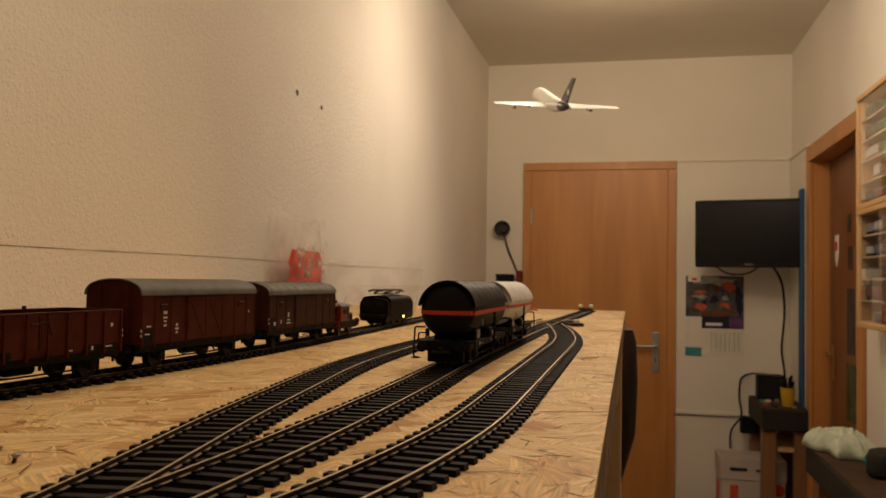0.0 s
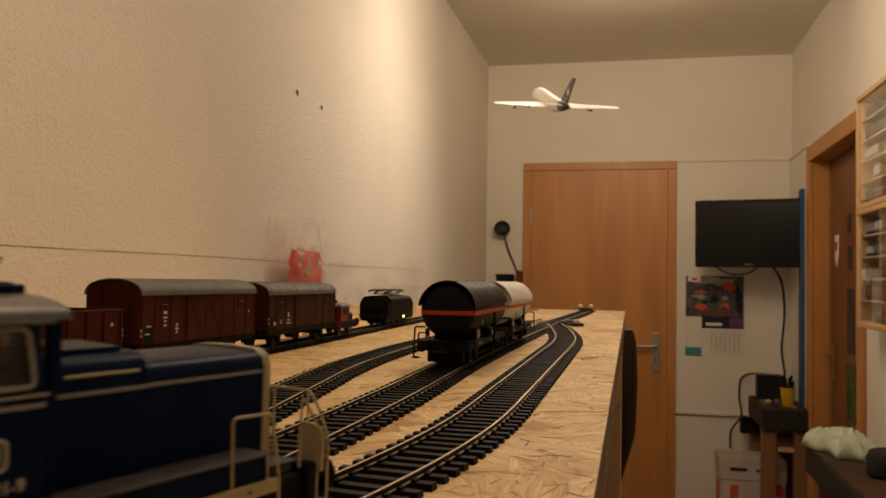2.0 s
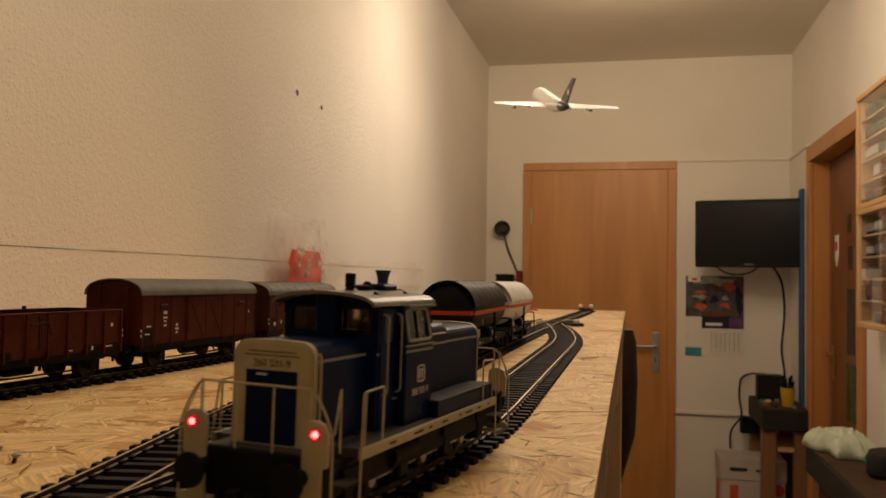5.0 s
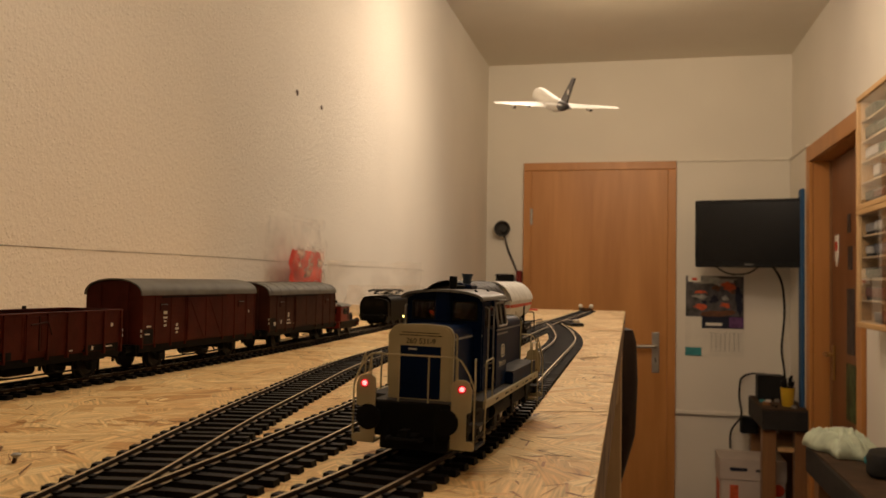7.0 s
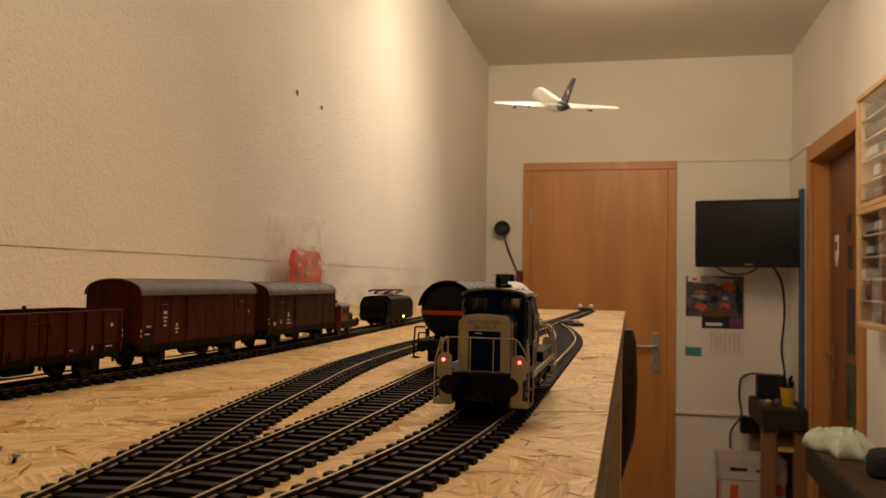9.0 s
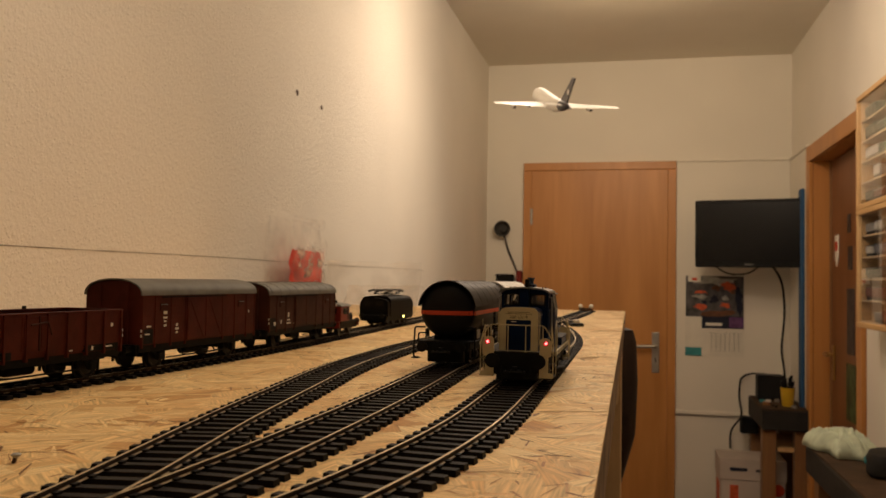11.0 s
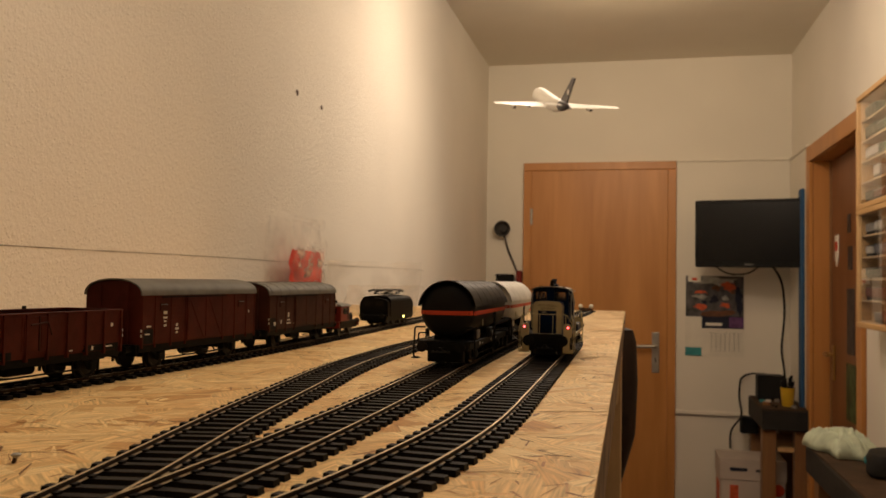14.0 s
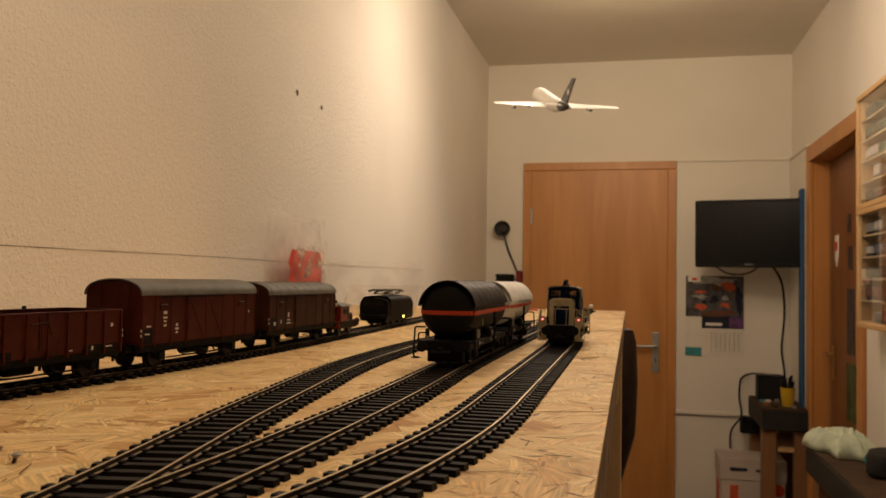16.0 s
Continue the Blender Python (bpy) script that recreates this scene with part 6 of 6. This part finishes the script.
# ---- workbench corner ----
BENCH_GREY = material("dark_grey_bench", (0.030, 0.027, 0.024), 0.7, vary=0.15, scale=20, stain=0.2, stain_scale=6)
BENCH_TOP = material("brown_bench_top", (0.075, 0.042, 0.022), 0.7, vary=0.25, scale=20, stain=0.3, stain_scale=5)
wb = thing("workbench", pose(0.72, 4.49, 0), "small dark workbench with thick top and wooden legs", "workbench")
part("top", box(B(), -0.105, 0.112, -0.25, 0.235, 0.705, 0.800, 0.004), BENCH_GREY, wb, "dark grey bench top")
part("top_plate", box(B(), -0.103, 0.110, -0.248, 0.233, 0.800, 0.806), BENCH_TOP, wb)
for x, y in ((-0.10, -0.22), (-0.10, 0.16), (0.045, -0.22), (0.045, 0.16)):
    part("leg", box(B(), x, x + 0.062, y, y + 0.06, 0, 0.705, 0.003), BROWN_WOOD, wb, "brown wooden leg")
part("shelf", box(B(), -0.03, 0.10, -0.20, 0.20, 0.60, 0.62), PINE, wb)
cup = thing("pen_cup", pose(0.748, 4.36, 0.806), "yellow cup holding black pens on the workbench", "cup")
YELLOW = material("yellow_plastic", (0.62, 0.40, 0.03), 0.4, vary=0.08)
part("cup", turned(B(), [(0.024, 0), (0.026, 0.003), (0.034, 0.090), (0.031, 0.090), (0.024, 0.01)], (0, 0, 0), "Z", 24), YELLOW, cup, "yellow tapered cup", True)
for k in range(6):
    a = k * 1.05
    part("pen", rod(B(), (0.008 * math.cos(a), 0.008 * math.sin(a), 0.012), (0.026 * math.cos(a), 0.026 * math.sin(a), 0.12 + 0.015 * (k % 3)), 0.006), BLACK, cup)
bx = thing("device_box", pose(0.69, 4.60, 0.806), "black device standing on the workbench", "device")
part("casing", box(B(), -0.05, 0.075, -0.04, 0.05, 0, 0.125, 0.004), BLACK, bx)
part("front", box(B(), -0.045, 0.070, -0.043, -0.039, 0.008, 0.118, 0.002), BLACK_MATT, bx)
CLUTTER = [STEEL_GREY, BENCH_GREY, PAPER, BLACK, BROWN_WOOD, TEAL]
for k in range(12):
    x, y = random.uniform(0.645, 0.80), random.uniform(4.26, 4.52)
    if abs(x - 0.748) < 0.045 and abs(y - 4.36) < 0.05:
        continue
    o = part("small_part", box(B(), -0.012, 0.012, -0.006, 0.006, 0, random.uniform(0.006, 0.02), 0.002), CLUTTER[k % 6])
    o.matrix_world = pose(x, y, 0.806, 0, 0, random.uniform(0, 180))
    tagged(o, "small loose tool part lying on the workbench", "tool", "loose parts on the workbench")
pw = thing("power_strip", pose(0.597, 4.62, 0.625), "black power supply hanging behind the workbench", "power supply")
part("casing", box(B(), -0.035, 0.05, -0.03, 0.03, 0, 0.085, 0.006), BLACK, pw)
part("hook", wire(B(), [(0.02, 0.0, 0.08), (0.022, 0.0, 0.12)], 0.003), BLACK, pw)

CARTON = material("carton_white", (0.58, 0.50, 0.44), 0.7, vary=0.06, scale=8, stain=0.15, stain_scale=5)
cb = thing("carton", pose(0.590, 4.52, 0), "white printed carton standing on the floor", "carton")
part("body", box(B(), -0.145, 0.16, -0.10, 0.12, 0.0, 0.46, 0.003), CARTON, cb)
part("lid", box(B(), -0.150, 0.165, -0.105, 0.125, 0.425, 0.53, 0.003), CARTON, cb)
part("print", box(B(), -0.10, -0.02, -0.1075, -0.1045, 0.470, 0.486), NAVY, cb)
part("print", box(B(), 0.02, 0.08, -0.1075, -0.1045, 0.470, 0.482), GREY_PRINT, cb)
part("print", box(B(), -0.10, -0.06, -0.1025, -0.0995, 0.30, 0.40), ORANGE, cb)
part("red_seal", turned(B(), [(0.030, -0.1025), (0.030, -0.100)], (0.125, 0, 0.385), "Y", 18), BAND_RED, cb, "red round seal")
part("label", box(B(), -0.148, -0.1445, -0.05, 0.06, 0.2, 0.4), ORANGE, cb)

# ---- side bench with cloth ----
sb = thing("side_bench", pose(0.675, 2.0, 0), "low dark bench along the side wall", "bench")
part("top", box(B(), -0.115, 0.158, -0.9, 0.93, 0.872, 0.880, 0.002), BENCH_TOP, sb, "brown bench top")
part("edge", box(B(), -0.118, 0.158, -0.9, 0.93, 0.79, 0.872, 0.004), BENCH_GREY, sb, "dark grey edge board")
for x, y in ((-0.10, 0.83), (-0.10, -0.85), (0.08, 0.83), (0.08, -0.85)):
    part("leg", box(B(), x, x + 0.06, y, y + 0.06, 0, 0.79, 0.003), BROWN_WOOD, sb)

CLOTH = material("pale_green_cloth", (0.58, 0.65, 0.50), 0.9, vary=0.10, scale=30, stain=0.2, stain_scale=15, bump=0.5, bump_scale=300)
cl = part("cloth", B(), CLOTH)
bm = B()
nx, ny = 60, 44
grid = []
for i in range(nx + 1):
    row = []
    for j in range(ny + 1):
        u, v = i / nx * 2 - 1, j / ny * 2 - 1
        rr = math.hypot(u, v)
        ang = math.atan2(v, u)
        edge = 1 + 0.14 * math.sin(3 * ang + 0.6) + 0.07 * math.sin(7 * ang)
        k = math.sqrt(max(0.0, 1 - max(abs(u), abs(v)) ** 2.6))
        ridge = 1 - abs(noise.noise(Vector((u * 1.3 + v * 1.6, v * 0.9 - u * 0.7, 4.4)))) * 2.2
        crease = 1 - min(1.0, abs(noise.noise(Vector((u * 2.2 - v * 0.8, v * 2.4 + u, 9.3)))) * 5)
        fold = noise.noise(Vector((u * 1.5, v * 1.9, 1.7))) * 0.016 + noise.noise(Vector((u * 3.4 + v, v * 2.0, 7.1))) * 0.014
        z = k * (0.062 + 0.016 * ridge - 0.014 * crease) + 0.75 * fold * (0.15 + 0.85 * k)
        row.append(bm.verts.new((u * 0.070 * edge, v * 0.108 * edge, max(0.0015, z))))
    grid.append(row)
for a, b in zip(grid, grid[1:]):
    for j in range(ny):
        bm.faces.new((a[j], b[j], b[j + 1], a[j + 1]))
bm.to_mesh(cl.data)
bm.free()
cl.data.polygons.foreach_set("use_smooth", [True] * len(cl.data.polygons))
so = cl.modifiers.new("thickness", "SOLIDIFY")
so.thickness = 0.003
cl.matrix_world = pose(0.640, 2.80, 0.882, 0, 0, 14)
tagged(cl, "pale green crumpled cloth lying on the bench", "cloth")

hp = thing("headphones_case", pose(0.692, 2.50, 0.880, 0, 0, -12), "black soft case lying on the bench", "case")
rings = []
bm = B()
for z, s in ((0.0, 0.85), (0.010, 1.0), (0.042, 1.0), (0.060, 0.86), (0.068, 0.5), (0.070, 0.1)):
    rings.append([bm.verts.new((s * 0.062 * math.copysign(abs(math.cos(k * math.tau / 32)) ** 0.6, math.cos(k * math.tau / 32)), s * 0.08 * math.copysign(abs(math.sin(k * math.tau / 32)) ** 0.6, math.sin(k * math.tau / 32)), z)) for k in range(32)])
for a, b in zip(rings, rings[1:]):
    for k in range(32):
        bm.faces.new((a[k], a[(k + 1) % 32], b[(k + 1) % 32], b[k]))
bm.faces.new(rings[0][::-1])
bm.faces.new(rings[-1])
part("shell", bm, BLACK_MATT, hp, "", True)
part("label", box(B(), -0.066, -0.060, -0.03, 0.03, 0.032, 0.040), TEAL, hp)


# ---- display cases on the side wall ----
CASE_X, CASE_Y0, CASE_Y1 = 0.752, 1.9, 3.105
PINE_Y = wood_material("pine_case", (0.62, 0.40, 0.18), (0.50, 0.29, 0.12), "Y", 0.5)
CASE_BACK = material("case_back", (0.50, 0.38, 0.24), 0.7, vary=0.12, scale=12)
CASE_GLASS = glass_material("case_glass", (0.98, 0.97, 0.95), 0.02)
MODEL_TONES = [material("model_tone", c, 0.5, vary=0.15, scale=90) for c in ((0.28, 0.27, 0.26), (0.12, 0.13, 0.16), (0.45, 0.42, 0.38), (0.16, 0.05, 0.04), (0.06, 0.08, 0.06), (0.03, 0.03, 0.03))]


def display_case(z0, z1, seed):
    rnd = random.Random(seed)
    c = thing("display_case", pose(CASE_X, 0, z0), "wooden wall case with glass front holding model trains", "display case", "display cases on the wall")
    h, t, dp = z1 - z0, 0.018, XR - CASE_X - 0.001
    for za, zb in ((0, t), (h - t, h)):
        part("rail", box(B(), 0, dp, CASE_Y0, CASE_Y1, za, zb, 0.002), PINE_Y, c)
    for ya, yb in ((CASE_Y0, CASE_Y0 + t), (CASE_Y1 - t, CASE_Y1)):
        part("stile", box(B(), 0, dp, ya, yb, t, h - t, 0.002), PINE, c)
    part("back", box(B(), dp - 0.006, dp - 0.001, CASE_Y0 + t, CASE_Y1 - t, t, h - t), CASE_BACK, c)
    n = 4
    gap = (h - 2 * t) / (n + 1)
    for k in range(n + 1):
        z = t + gap * k
        if k:
            part("shelf", box(B(), 0.014, dp - 0.006, CASE_Y0 + t, CASE_Y1 - t, z - 0.003, z + 0.003), CASE_BACK, c)
        y = CASE_Y1 - t - 0.02
        while y > 2.5:
            ln = rnd.uniform(0.07, 0.15)
            if rnd.random() < 0.8:
                hh, m = rnd.uniform(0.030, 0.046), rnd.choice(MODEL_TONES)
                zz = z + 0.0031 + (0 if k else 0.0005)
                o = thing("model_wagon", Matrix.Translation((CASE_X, 0, z0)), "small model railway vehicle on a case shelf", "model wagon", "model vehicles in the wall cases")
                part("chassis", box(B(), 0.024, 0.046, y - ln, y, zz, zz + 0.010, 0.001), BLACK_MATT, o)
                part("body", box(B(), 0.021, 0.049, y - ln, y, zz + 0.010, zz + hh, 0.003, 2), m, o)
                part("roof", box(B(), 0.0205, 0.0495, y - ln, y, zz + hh, zz + hh + 0.003, 0.001), rnd.choice(MODEL_TONES), o)
            y -= ln + 0.008
    pane = part("pane", box(B(), 0.006, 0.008, CASE_Y0 + t, CASE_Y1 - t, t, h - t), CASE_GLASS, c, "clear sliding pane")
    pane.visible_shadow = False


display_case(1.648, 2.034, 3)
display_case(1.252, 1.6475, 8)

rp = thing("folded_flyer", pose(-0.185, 1.47, ZB + 0.0005, 0, 0, 8), "orange and white folded paper flyer on the board", "paper")
part("sheet", box(B(), -0.028, 0.028, -0.02, 0.02, 0, 0.002), BAND_RED, rp, "orange-red paper")
part("fold", prism(B(), [(-0.018, 0.002), (0.018, 0.002), (0.015, 0.004), (-0.015, 0.007)], "X", -0.026, 0.0), TANK_WHITE, rp)


# ---- what moves ----
def loco_pose(s):
    """The engine's pose with its middle s metres past the curve's end; both outer axles stand on the track, which leans out in the curve."""
    a, b = main_point(s - 0.025)[0], main_point(s + 0.025)[0]
    m = (a + b) / 2
    lean = float(np.interp(s, (-0.03, 0.03), (1.0, 0.4)))
    return pose(m[0], m[1], ZR, 0, lean, -math.degrees(math.atan2(b[0] - a[0], b[1] - a[1])))


def motions():
    walk(loco, [(t, loco_pose(s * K)) for t, s in LOCO_ROWS])


LOCO_ROWS = [(0.0, -0.290), (0.5, -0.268), (1.0, -0.2475), (1.5, -0.2300), (2.4, -0.1995), (3.0, -0.1785), (3.6, -0.1583), (4.2, -0.1390), (5.4, -0.0985), (6.5, -0.062), (7.0, -0.045), (8.0, -0.011), (9.0, 0.027), (10.2, 0.080), (11.5, 0.139), (12.5, 0.183), (13.5, 0.226), (14.5, 0.273), (16.0, 0.355)]
motions()
